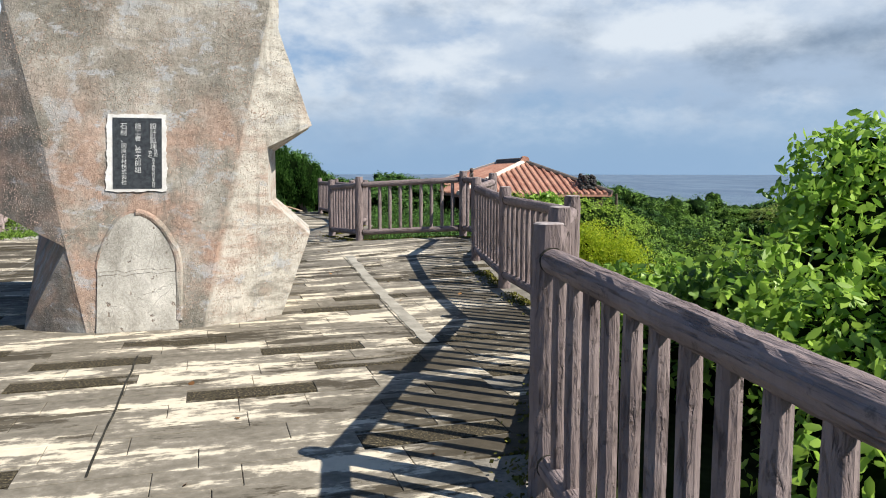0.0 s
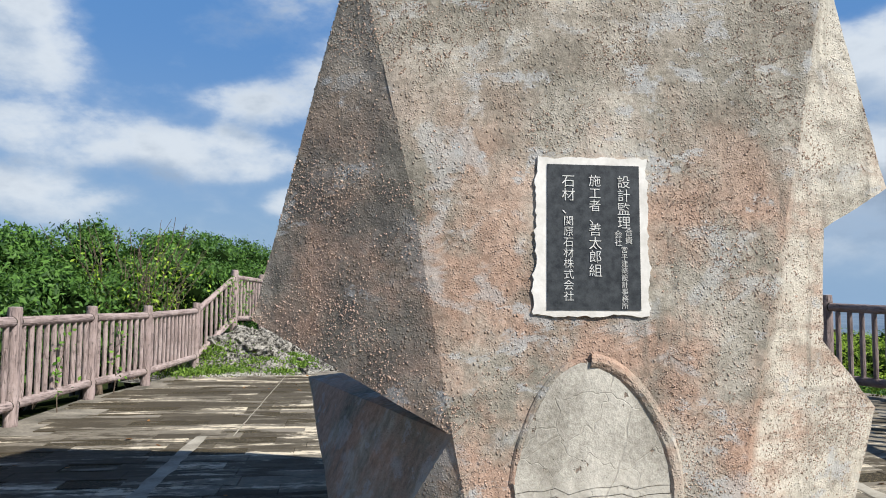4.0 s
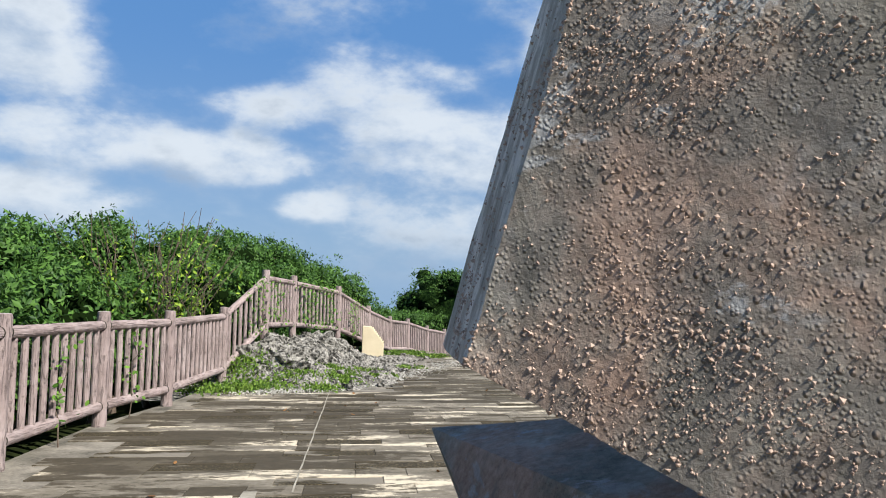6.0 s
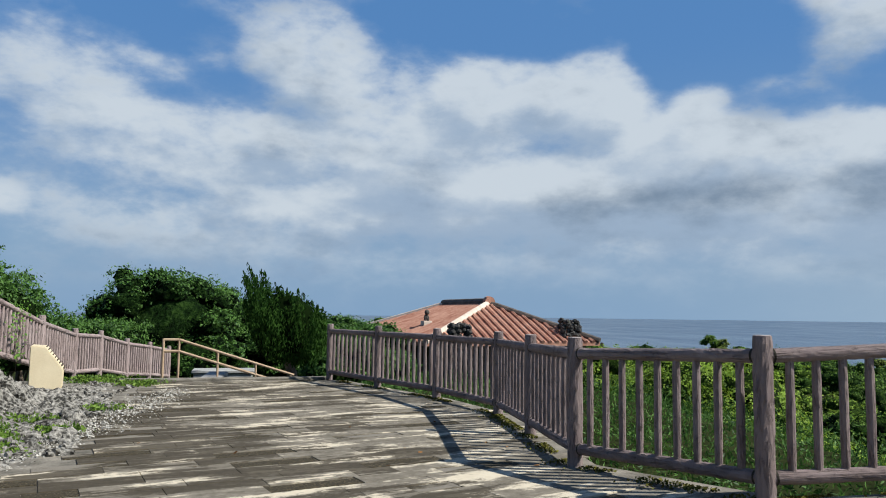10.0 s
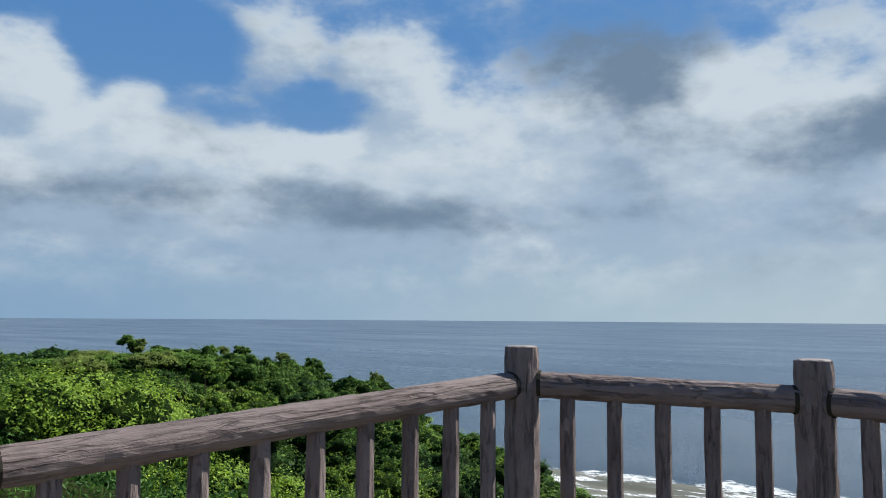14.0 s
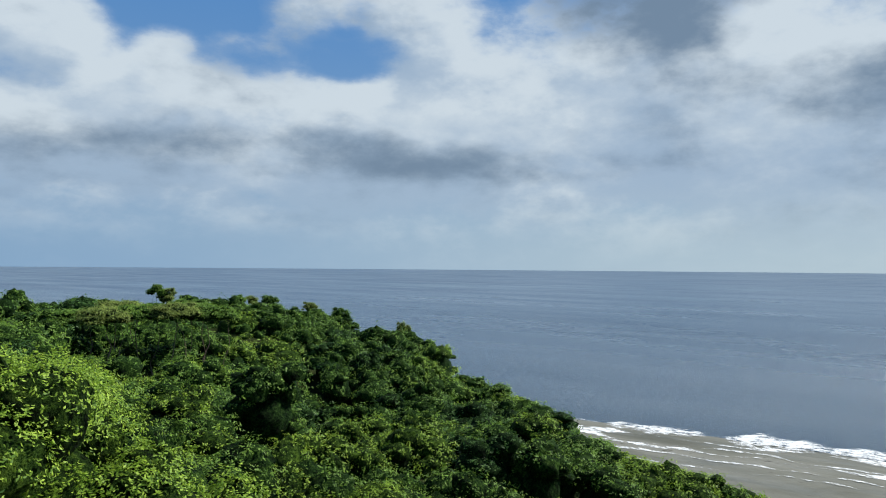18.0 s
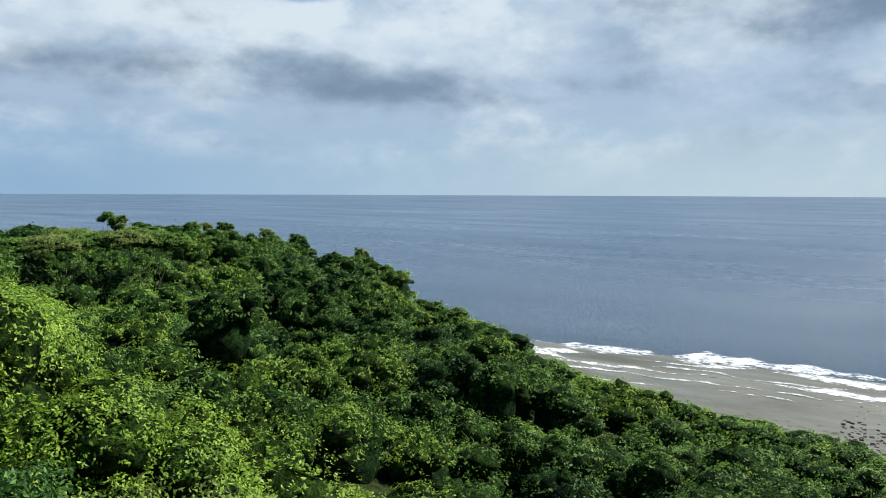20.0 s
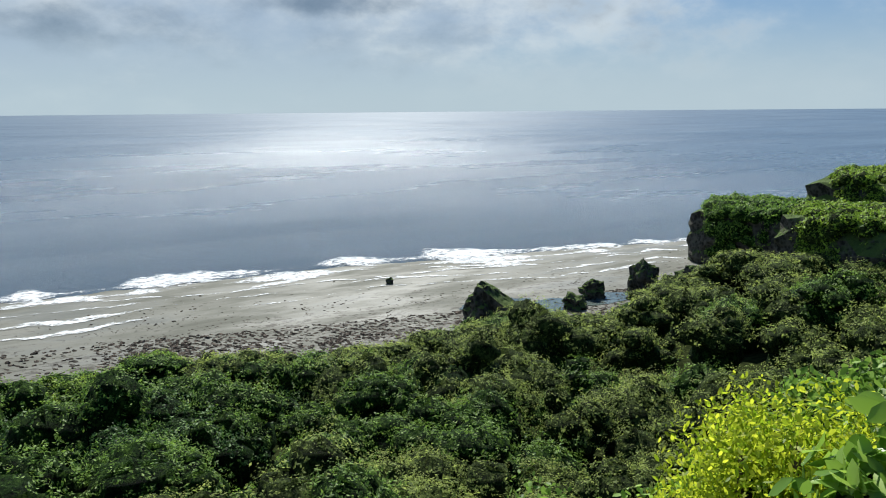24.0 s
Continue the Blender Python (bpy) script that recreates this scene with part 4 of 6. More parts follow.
def build_plaque():
    rnd = random.Random(4)
    x0, x1, z0, z1 = -2.996, -2.594, 1.219, 1.862
    plaque = tagged(new("plaque"), "dark granite name plaque set in white mortar on the monument", "plaque")
    edge = []
    for a, b, n in (((x0 - 0.040, z1 + 0.034), (x1 + 0.036, z1 + 0.034), 26), ((x1 + 0.036, z1 + 0.034), (x1 + 0.040, z0 - 0.026), 40),
                    ((x1 + 0.040, z0 - 0.026), (x0 - 0.066, z0 - 0.026), 26), ((x0 - 0.066, z0 - 0.026), (x0 - 0.040, z1 + 0.034), 40)):
        for i in range(n):
            f = i / n
            px, pz = a[0] + (b[0] - a[0]) * f, a[1] + (b[1] - a[1]) * f
            rag = 0.013 * noise.noise((px * 9, pz * 9, 5.0)) + rnd.uniform(-0.006, 0.006)
            out_x, out_z = (px - (x0 + x1) / 2) / 0.25, (pz - (z0 + z1) / 2) / 0.36
            edge.append((px + rag * (out_x if abs(out_x) > abs(out_z) * 0.9 else 0.2), pz + rag * 0.8 * (out_z if abs(out_z) > abs(out_x) * 0.9 else 0.2)))
    face_plate("mortar_border", edge[::-1], 0.012, 0.04, M_MORTAR, plaque, "rough white mortar surround")
    slab = face_plate("slab", [(x0, z0), (x1, z0), (x1, z1), (x0, z1)], 0.016, 0.03, M_GRANITE, plaque, "polished dark granite slab")
    columns = [("設計監理", -2.664, 1.822, 0.061), ("合資", -2.644, 1.582, 0.036), ("会社", -2.690, 1.572, 0.036), ("宮平建築設計事務所", -2.664, 1.500, 0.0305),
               ("施工者、", -2.790, 1.822, 0.056), ("善太郎組", -2.790, 1.605, 0.060), ("石材、", -2.905, 1.822, 0.061), ("関原石材株式会社", -2.905, 1.635, 0.047)]
    for text, x, z, step in columns:
        for i, ch in enumerate(text):
            curve = bpy.data.curves.new("character", "FONT")
            curve.body, curve.size, curve.align_x, curve.resolution_u = ch, step * 1.02, "CENTER", 2
            curve.extrude = 0.001
            curve.offset = -step * 0.010
            tmp = bpy.data.objects.new("character", curve)
            scene.collection.objects.link(tmp)
            me = bpy.data.meshes.new_from_object(tmp.evaluated_get(bpy.context.evaluated_depsgraph_get()))
            bpy.data.objects.remove(tmp)
            me.materials.clear()
            me.materials.append(M_LETTER)
            ob = part("character", me, None, slab)
            o = on_face(x, z - step * (i + 0.95), 0.0185)
            ax = (on_face(x + 1, z, 0) - on_face(x, z, 0)).normalized()
            up = (on_face(x, z + 1, 0) - on_face(x, z, 0)).normalized()
            nz = ax.cross(up).normalized()
            ob.matrix_basis = Matrix(((ax.x, up.x, nz.x, o.x), (ax.y, up.y, nz.y, o.y), (ax.z, up.z, nz.z, o.z), (0, 0, 0, 1)))


build_plaque()


def build_arch():
    """The walled-up pointed arch below the plaque."""
    panel = tagged(new("blind_arch"), "walled-up pointed arch in pale cracked plaster on the monument", "relief")
    rnd = random.Random(8)
    left, right, spring, apex = -3.125, -2.47, 0.50, (-2.825, 1.0)

    def curve(x0, n):
        pts = []
        for i in range(n + 1):
            f = i / n
            k = math.sin(f * math.pi / 2)
            pts.append((x0 + (apex[0] - x0) * (1 - math.cos(f * math.pi / 2)) ** 0.8, spring + (apex[1] - spring) * k))
        return pts
    lp, rp = curve(left, 10), curve(right, 10)
    jag = lambda p: (p[0] + rnd.uniform(-0.008, 0.008), p[1] + rnd.uniform(-0.006, 0.006))
    crack = [(left + (right - left) * i / 12, 0.455 + 0.03 * noise.noise((i * 0.6, 2, 0)) + rnd.uniform(-0.008, 0.008) + 0.02 * i / 12) for i in range(13)]
    upper = [(x, z + 0.013) for x, z in crack] + [jag(p) for p in rp] + [jag(p) for p in lp[::-1]]
    lower = [(left - 0.01, -0.09), (right + 0.01, -0.09)] + [(x, z - 0.024) for x, z in crack[::-1]]
    face_plate("upper_panel", upper, 0.014, 0.03, M_PLASTER, panel)
    face_plate("lower_panel", lower, 0.017, 0.03, M_PLASTER, panel)
    strip = [(x, z + 0.010) for x, z in crack] + [(x, z - 0.020) for x, z in crack[::-1]]
    face_plate("crack_fill", strip[::-1], 0.013, 0.02, M_PLASTER, panel, "rough grey filled crack")

    def ridge(path, r, name):
        bm = bmesh.new()
        rings = []
        for i, (x, z) in enumerate(path):
            a, b = path[max(i - 1, 0)], path[min(i + 1, len(path) - 1)]
            d = Vector((b[0] - a[0], b[1] - a[1])).normalized()
            side = (d.y, -d.x)
            ring = []
            for k in range(7):
                an = math.pi * k / 6
                w = math.cos(an) * r * (1 + 0.2 * noise.noise((x * 9, z * 9, k)))
                ring.append(bm.verts.new(on_face(x + side[0] * w, z + side[1] * w, -0.004 + math.sin(an) * r * 0.85 * (1 + 0.3 * noise.noise((x * 14, z * 14, k + 4))))))
            rings.append(ring)
        for p, q in zip(rings, rings[1:]):
            for k in range(6):
                bm.faces.new((p[k], p[k + 1], q[k + 1], q[k]))
        bmesh.ops.recalc_face_normals(bm, faces=bm.faces)
        part(name, bm, M_CONCRETE, panel, "rough raised concrete rib")
    ridge([(right + 0.012, 0.0), (right + 0.014, 0.2), (right + 0.012, 0.4)] + [(x + 0.012, z) for x, z in rp], 0.036, "rib")
    ridge([(x - 0.004, z) for x, z in lp], 0.021, "rib")


build_arch()


def scatter_pebbles(owner, shapes_of, count, seed):
    """Pebbles of the worn concrete that stand proud of its skin, thick in some patches and rare in others."""
    rng = random.Random(seed)
    V, F = [], []
    spots = []
    for ob in shapes_of:
        me = ob.data
        for p in me.polygons:
            if p.normal.y < -0.25 and p.center.z < 3.4:
                spots.append((p.area, p.center.copy(), p.normal.copy(), [me.vertices[k].co.copy() for k in p.vertices[:3]]))
    weights = list(np.cumsum([spot[0] for spot in spots]))
    made = 0
    while made < count:
        _, _, n, tri = spots[bisect_left(weights, rng.uniform(0, weights[-1]))]
        a, b = rng.random(), rng.random()
        if a + b > 1:
            a, b = 1 - a, 1 - b
        p = tri[0] + (tri[1] - tri[0]) * a + (tri[2] - tri[0]) * b
        k = noise.noise(p * 2.3) + 0.6 * noise.noise(p * 6.1 + Vector((4, 0, 0)))
        if rng.random() > 0.10 + max(0.0, k + 0.05) * 1.6:
            continue
        if -3.09 < p.x < -2.53 and 1.17 < p.z < 1.91 or -3.1 < p.x < -2.5 and p.z < 0.9 and p.y < 7.2:
            continue
        made += 1
        u = n.orthogonal().normalized()
        w = n.cross(u)
        r = rng.uniform(0.0018, 0.0056) * (1.4 if rng.random() < 0.12 else 1)
        t = rng.uniform(0, 6.28)
        c0 = len(V)
        for i in range(5):
            q = r * rng.uniform(0.4, 1.9)
            V.append(p - n * 0.003 + (u * math.cos(t + i * 1.2566) + w * math.sin(t + i * 1.2566)) * q)
        V.append(p + n * r * rng.uniform(0.7, 1.1) + u * rng.uniform(-0.3, 0.3) * r)
        for i in range(5):
            F.append((c0 + i, c0 + (i + 1) % 5, c0 + 5))
    part("pebble_crust", mesh_from("pebble_crust", V, F, M_PEBBLE), None, owner, "pinkish pebbles standing out of the concrete")["kind"] = "stuff"


def bisect_left(values, x):
    lo, hi = 0, len(values) - 1
    while lo < hi:
        mid = (lo + hi) // 2
        if values[mid] < x:
            lo = mid + 1
        else:
            hi = mid
    return lo


scatter_pebbles(MONUMENT, [ob for ob in MONUMENT.children if ob.name.split(".")[0] in ("main_shaft", "side_wing")], 27000, 6)

# ---- red-roofed house ----
def slab_prism(name, pts, thick, mat, parent, label=""):
    """A flat polygon given thickness straight down."""
    bm = bmesh.new()
    top = [bm.verts.new(p) for p in pts]
    low = [bm.verts.new((p[0], p[1], p[2] - thick)) for p in pts]
    bm.faces.new(top)
    bm.faces.new(low[::-1])
    for i in range(len(pts)):
        j = (i + 1) % len(pts)
        bm.faces.new((top[i], low[i], low[j], top[j]))
    bmesh.ops.recalc_face_normals(bm, faces=bm.faces)
    return part(name, bm, mat, parent, label)


def bar(name, a, b, r, mat, parent, sides=8, label=""):
    a, b = Vector(a), Vector(b)
    bm = bmesh.new()
    d = b - a
    m = Matrix.LocRotScale((a + b) / 2, d.to_track_quat("Z", "Y"), None)
    bmesh.ops.create_cone(bm, segments=sides, radius1=r, radius2=r, depth=d.length, cap_ends=True, matrix=m)
    return part(name, bm, mat, parent, label)


def box(name, centre, size, mat, parent, turn=0.0, label="", bevel=0.02):
    bm = bmesh.new()
    bmesh.ops.create_cube(bm, size=1, matrix=Matrix.LocRotScale(centre, Euler((0, 0, turn)), size))
    if bevel:
        bmesh.ops.bevel(bm, geom=bm.edges[:], offset=bevel, segments=1, affect="EDGES")
    return part(name, bm, mat, parent, label)


def build_house():
    house = tagged(new("house"), "low house with a weathered red clay tile hip roof", "house")
    a, b = Vector((5.4, 50.5, 2.0)), Vector((4.2, 57.0, 2.0))
    d = (b - a).normalized()
    s = Vector((d.y, -d.x, 0))
    base = Matrix(((s.x, d.x, 0), (s.y, d.y, 0), (0, 0, 1)))
    corner = [a - d * 4.6 + s * 4.3, a - d * 4.6 - s * 5.4, b + d * 4.6 - s * 5.4, b + d * 4.6 + s * 4.3]
    c = [Vector((v.x, v.y, 0.05)) for v in corner]
    slopes = [(c[1], c[0], a), (c[2], c[1], a, b), (c[3], c[2], b), (c[0], c[3], b, a)]
    for k, pts in enumerate(slopes):
        slab_prism("roof_slope", pts, 0.18, M_ROOF, house)
        # rounded cover tiles running from ridge to eaves
        p0, p1 = pts[0], pts[1]
        run = (p1 - p0)
        ln = run.length
        top = pts[2:] if len(pts) == 4 else (pts[2], pts[2])
        n = int(ln / 0.42)
        for i in range(1, n):
            f = i / n
            foot = p0 + run * f
            # where this course meets the hips or the ridge
            t1, t0 = top[0], top[-1]
            r1 = (t1 - p0).dot(run) / ln ** 2
            r0 = (t0 - p0).dot(run) / ln ** 2
            rise0 = p0 + run * r0
            lo, hi = min(r0, r1), max(r0, r1)
            g = f / lo if f < lo else ((1 - f) / (1 - hi) if f > hi else 1.0)
            up = t0 - rise0
            tip = foot + up * g
            axis = (tip - foot)
            if axis.length < 0.4:
                continue
            m = Matrix.LocRotScale((foot + tip) / 2 + Vector((0, 0, 0.03)), axis.to_track_quat("Z", "Y"), None)
            bm = bmesh.new()
            bmesh.ops.create_cone(bm, segments=6, radius1=0.105, radius2=0.10, depth=axis.length + 0.08, cap_ends=True, matrix=m)
            part("cover_tile", bm, M_ROOF, house)
    bar("ridge_cap", a - d * 0.15 + Vector((0, 0, 0.1)), b + d * 0.15 + Vector((0, 0, 0.1)), 0.24, M_ROOF_DARK, house, 10, "mould-blackened ridge cap")
    for e, p in ((a, c[0]), (a, c[1]), (b, c[2]), (b, c[3])):
        bar("hip_cap", e + Vector((0, 0, 0.06)), p + Vector((0, 0, 0.06)), 0.17, M_ROOF_DARK if p in (c[0], c[3]) else M_ROOF_PALE, house, 8, "mortared hip cap")
    bar("ridge_end", a - d * 0.25 + Vector((0, 0, 0.12)), a + d * 0.1 + Vector((0, 0, 0.16)), 0.3, M_ROOF, house, 10, "red ridge end tile")
    box("pedestal", (1.9, 50.5, 0.78), (0.5, 0.5, 0.5), M_ROOF_PALE, house, 0.2, "pale mortar block under the guardian figure")
    mid = (a + b) / 2
    body = Vector((mid.x, mid.y, -1.6))
    ang = math.atan2(s.y, s.x)
    box("wall_body", body, (8.4, 13.4, 3.1), M_WALL, house, ang, "shaded dark wooden walls")
    for k in range(6):
        for side in (-1, 1):
            p = mid + s * (4.9 * side) + d * (-7.2 + 2.9 * k)
            bar("veranda_post", (p.x, p.y, -3.0), (p.x, p.y, 0.0), 0.08, M_BARK, house)


def build_stone_pillar(x, y, top, w, seed):
    rnd = random.Random(seed)
    pillar = tagged(new("stone_pillar"), "dark rubble stone pillar beside the red roof", "pillar", group="rubble pillars")
    bm = bmesh.new()
    z = -2.8
    while z < top:
        h = rnd.uniform(0.17, 0.26)
        for i in range(5):
            for j in range(5):
                if 0 < i < 4 and 0 < j < 4:
                    continue
                q = w / 5
                c = Vector((x - w / 2 + q * (i + 0.5) + rnd.uniform(-0.07, 0.07), y - w / 2 + q * (j + 0.5) + rnd.uniform(-0.07, 0.07), z + h / 2 + rnd.uniform(-0.08, 0.08)))
                k = rnd.uniform(0.9, 1.7)
                bmesh.ops.create_icosphere(bm, subdivisions=1, radius=0.5, matrix=Matrix.LocRotScale(c, Euler((rnd.random() * 3, rnd.random() * 3, 0)), (q * k * 1.2, q * k, h * k)))
        z += h
    part("rubble_stones", bm, M_PILLAR, pillar)


def build_roof_lion(x, y, z):
    bm = bmesh.new()
    for c, r in (((0, 0, 0.22), (0.16, 0.22, 0.24)), ((0, -0.12, 0.52), (0.15, 0.17, 0.17)), ((0.08, -0.16, 0.14), (0.05, 0.06, 0.2)), ((-0.08, -0.16, 0.14), (0.05, 0.06, 0.2)), ((0, 0.2, 0.42), (0.05, 0.06, 0.2))):
        bmesh.ops.create_icosphere(bm, subdivisions=2, radius=1, matrix=Matrix.LocRotScale(Vector(c) * 1.05, None, Vector(r) * 0.95))
    me = bpy.data.meshes.new("lion_statue")
    bm.to_mesh(me)
    me.materials.append(M_ROOF_DARK)
    ob = tagged(new("lion_statue", me), "small dark guardian lion figure on the red roof", "statue")
    ob.location = (x, y, z)


build_house()
build_stone_pillar(9.0, 47.4, 1.05, 0.95, 1)
build_stone_pillar(2.6, 45.2, 0.85, 1.0, 2)
build_roof_lion(1.9, 50.5, 0.95)


# ---- steps and handrail behind the terrace ----
def build_steps():
    steps = tagged(new("steps"), "grey concrete steps going down behind the terrace", "stairs")
    for i in range(6):
        box("step", (-7.0 + 0.42 * i, 28.1, -0.17 - 0.15 * i), (0.46, 1.9, 0.18), M_GREY, steps, 0, "", 0.015)
    rail = tagged(new("handrail"), "tan painted double handrail beside the descending steps", "handrail")
    a0, a1, b = (-8.05, 27.35), (-7.72, 27.4), (-5.15, 27.6)
    for dz, nm in ((0.0, "upper_rail"), (-0.26, "lower_rail")):
        bar(nm, (*a0, 0.76 + dz), (*a1, 0.76 + dz), 0.03, M_STEEL, rail)
        bar(nm, (*a1, 0.76 + dz), (*b, -0.06 + dz), 0.03, M_STEEL, rail)
    for f in (0.0, 0.33, 0.66, 0.97):
        x, y = a1[0] + (b[0] - a1[0]) * f, a1[1] + (b[1] - a1[1]) * f
        zt = 0.76 - 0.82 * f
        bar("rail_post", (x, y, zt - 0.9), (x, y, zt), 0.026, M_STEEL, rail)
    bar("rail_post", (*a0, -0.1), (*a0, 0.78), 0.03, M_STEEL, rail)
    tank = tagged(new("planter_box"), "low grey concrete box at the top of the steps", "planter")
    box("body", (-7.0, 30.5, -0.5), (1.5, 0.8, 0.6), M_GREY, tank, 0.05)
    box("cap", (-7.0, 30.5, -0.17), (1.6, 0.9, 0.08), M_GREY, tank, 0.05)
    kerb = tagged(new("terrace_kerb"), "weathered concrete kerb along the terrace end", "kerb")
    box("kerb_stone", (-6.6, 26.85, -0.13), (4.6, 0.28, 0.16), M_FLOOR, kerb, 0.10)


build_steps()


def build_sign():
    sign = tagged(new("lectern_sign"), "beige rendered lectern with a sloping information panel on the rocks", "sign")
    bm = bmesh.new()
    # side outline in x and z, pulled along y
    out = [(0.0, 0.0), (0.52, 0.0), (0.54, 0.62), (0.24, 1.02), (0.0, 1.04)]
    f = [bm.verts.new((x, 0, z)) for x, z in out]
    g = [bm.verts.new((x, 0.75, z)) for x, z in out]
    bm.faces.new(f)
    bm.faces.new(g[::-1])
    for i in range(5):
        bm.faces.new((f[i], g[i], g[(i + 1) % 5], f[(i + 1) % 5]))
    bmesh.ops.recalc_face_normals(bm, faces=bm.faces)
    bmesh.ops.bevel(bm, geom=bm.edges[:], offset=0.012, segments=2, affect="EDGES")
    ob = part("pedestal", bm, M_BEIGE, sign)
    bm = bmesh.new()
    for i in range(9):
        z = i / 8
        bmesh.ops.create_cube(bm, size=1, matrix=Matrix.LocRotScale((0.54 - 0.30 * z + 0.012, 0.375, 0.64 + 0.38 * z), Euler((0, -0.66, 0)), (0.02, 0.6 - 0.08 * (i % 3), 0.018)))
    part("text_lines", bm, M_WALL, sign, "dark lines of unreadable writing")
    sign.matrix_basis = pose(-9.72, 23.9, -0.28, 0, 0, 14)


build_sign()

# ---- foliage ----
def foliage_mesh(name, centres, normals, size, mat, rng, aspect=0.5, spread=0.9, oval=False, droop=0.0):
    """Many small folded leaves as one mesh; oval leaves have six corners, plain ones four."""
    n = len(centres)
    d = normals + rng.normal(0, spread, (n, 3))
    d /= np.linalg.norm(d, axis=1)[:, None]
    u = np.cross(d, rng.normal(0, 1, (n, 3)))
    u[:, 2] -= droop
    u /= np.linalg.norm(u, axis=1)[:, None] + 1e-9
    w = np.cross(d, u)
    w /= np.linalg.norm(w, axis=1)[:, None] + 1e-9
    s = (np.asarray(size) * rng.uniform(0.6, 1.3, n))[:, None]
    fold = d * s * 0.16
    a = s * aspect
    if oval:
        ring = [centres - u * s, centres - u * s * 0.35 + w * a - fold, centres + u * s * 0.45 + w * a * 0.9 - fold, centres + u * s - fold * 1.2,
                centres + u * s * 0.45 - w * a * 0.9 - fold, centres - u * s * 0.35 - w * a - fold]
        tri = [(0, 1, 2), (0, 2, 3), (0, 3, 4), (0, 4, 5)]
    else:
        ring = [centres - u * s, centres + w * a - fold, centres + u * s, centres - w * a - fold]
        tri = [(0, 1, 2), (0, 2, 3)]
    k, q = len(ring), len(tri)
    V = np.stack(ring, 1).reshape(-1, 3)
    me = bpy.data.meshes.new(name)
    me.vertices.add(k * n)
    me.vertices.foreach_set("co", V.astype(np.float32).ravel())
    loops = (np.arange(n)[:, None, None] * k + np.array(tri)[None]).ravel().astype(np.int32)
    me.loops.add(3 * q * n)
    me.loops.foreach_set("vertex_index", loops)
    me.polygons.add(q * n)
    me.polygons.foreach_set("loop_start", (np.arange(q * n) * 3).astype(np.int32))
    me.update(calc_edges=True)
    me.materials.append(mat)
    return me


def dome_points(c, r, n, rng, low=-0.35, deep=0.75):
    """Points and outward normals on a lumpy crown of centre c and radii r."""
    d = rng.normal(0, 1, (n, 3))
    d /= np.linalg.norm(d, axis=1)[:, None]
    d[:, 2] = np.where(d[:, 2] < low, -d[:, 2], d[:, 2])
    ph = rng.uniform(0, 6.28, 6)
    lump = 1 + 0.15 * np.sin(4 * d[:, 0] + ph[0]) * np.sin(4 * d[:, 1] + ph[1]) + 0.13 * np.sin(7 * d[:, 2] + ph[2]) * np.sin(6 * d[:, 0] + ph[3])
    k = lump * rng.uniform(deep, 1.06, n)
    return c + d * np.asarray(r) * k[:, None], d


def sprays(c, r, n, s, rng):
    """Leafy twig ends on a crown of centre c and radii r: tufts of leaves that leave gaps between them."""
    tip, d = dome_points(c, r, n, rng, -0.25, 0.74)
    d = d + np.array([0, 0, 0.45])
    each = 5
    p = np.repeat(tip, each, 0) + rng.normal(0, 1.15 * s, (n * each, 3)) * (1, 1, 0.7)
    return p, np.repeat(d, each, 0), np.repeat(s * rng.uniform(0.65, 1.25, n), each)


def crown_points(c, r, n, rng, low=-0.35, deep=0.84, lobes=7, part_size=(0.38, 0.58)):
    """A heaped crown: leaves on several smaller domes that break through the main one."""
    r = np.asarray(r, float)
    P, N = [], []
    for k in range(lobes):
        d = rng.normal(0, 1, 3)
        d /= np.linalg.norm(d)
        d[2] = abs(d[2]) * 0.9 + 0.05 if k else 1.0
        q = rng.uniform(*part_size)
        p, nn = dome_points(np.asarray(c) + d * r * (1.0 - q * 0.85), r * q, n // lobes, rng, low, deep)
        P.append(p), N.append(nn)
    return np.concatenate(P), np.concatenate(N)


def heap(c, r, count, sizes, rng, low=0.0):
    """Centres and radii of the boughs that break through a crown of centre c and radii r."""
    out = []
    for k in range(count):
        d = rng.normal(0, 1, 3)
        d /= np.linalg.norm(d)
        d[2] = (d[2] if d[2] > low else -d[2]) * 0.95 if k else 1.0
        q = rng.uniform(*sizes)
        out.append((np.asarray(c) + d * r * (1.0 - q * 0.85), r * q))
    return out


def core_dome(V, F, c, r, rng, seg=8, rings=5, fill=0.72, jag=0.07):
    base = len(V)
    for i in range(rings + 1):
        th = math.pi * (0.02 + 0.7 * i / rings)
        for k in range(seg):
            a = 2 * math.pi * k / seg
            q = rng.uniform(fill - jag, fill + jag)
            V.append((c[0] + r[0] * q * math.sin(th) * math.cos(a), c[1] + r[1] * q * math.sin(th) * math.sin(a), c[2] + r[2] * q * math.cos(th)))
    for i in range(rings):
        for k in range(seg):
            F.append((base + i * seg + k, base + (i + 1) * seg + k, base + (i + 1) * seg + (k + 1) % seg, base + i * seg + (k + 1) % seg))
    F.append(tuple(base + k for k in range(seg)))


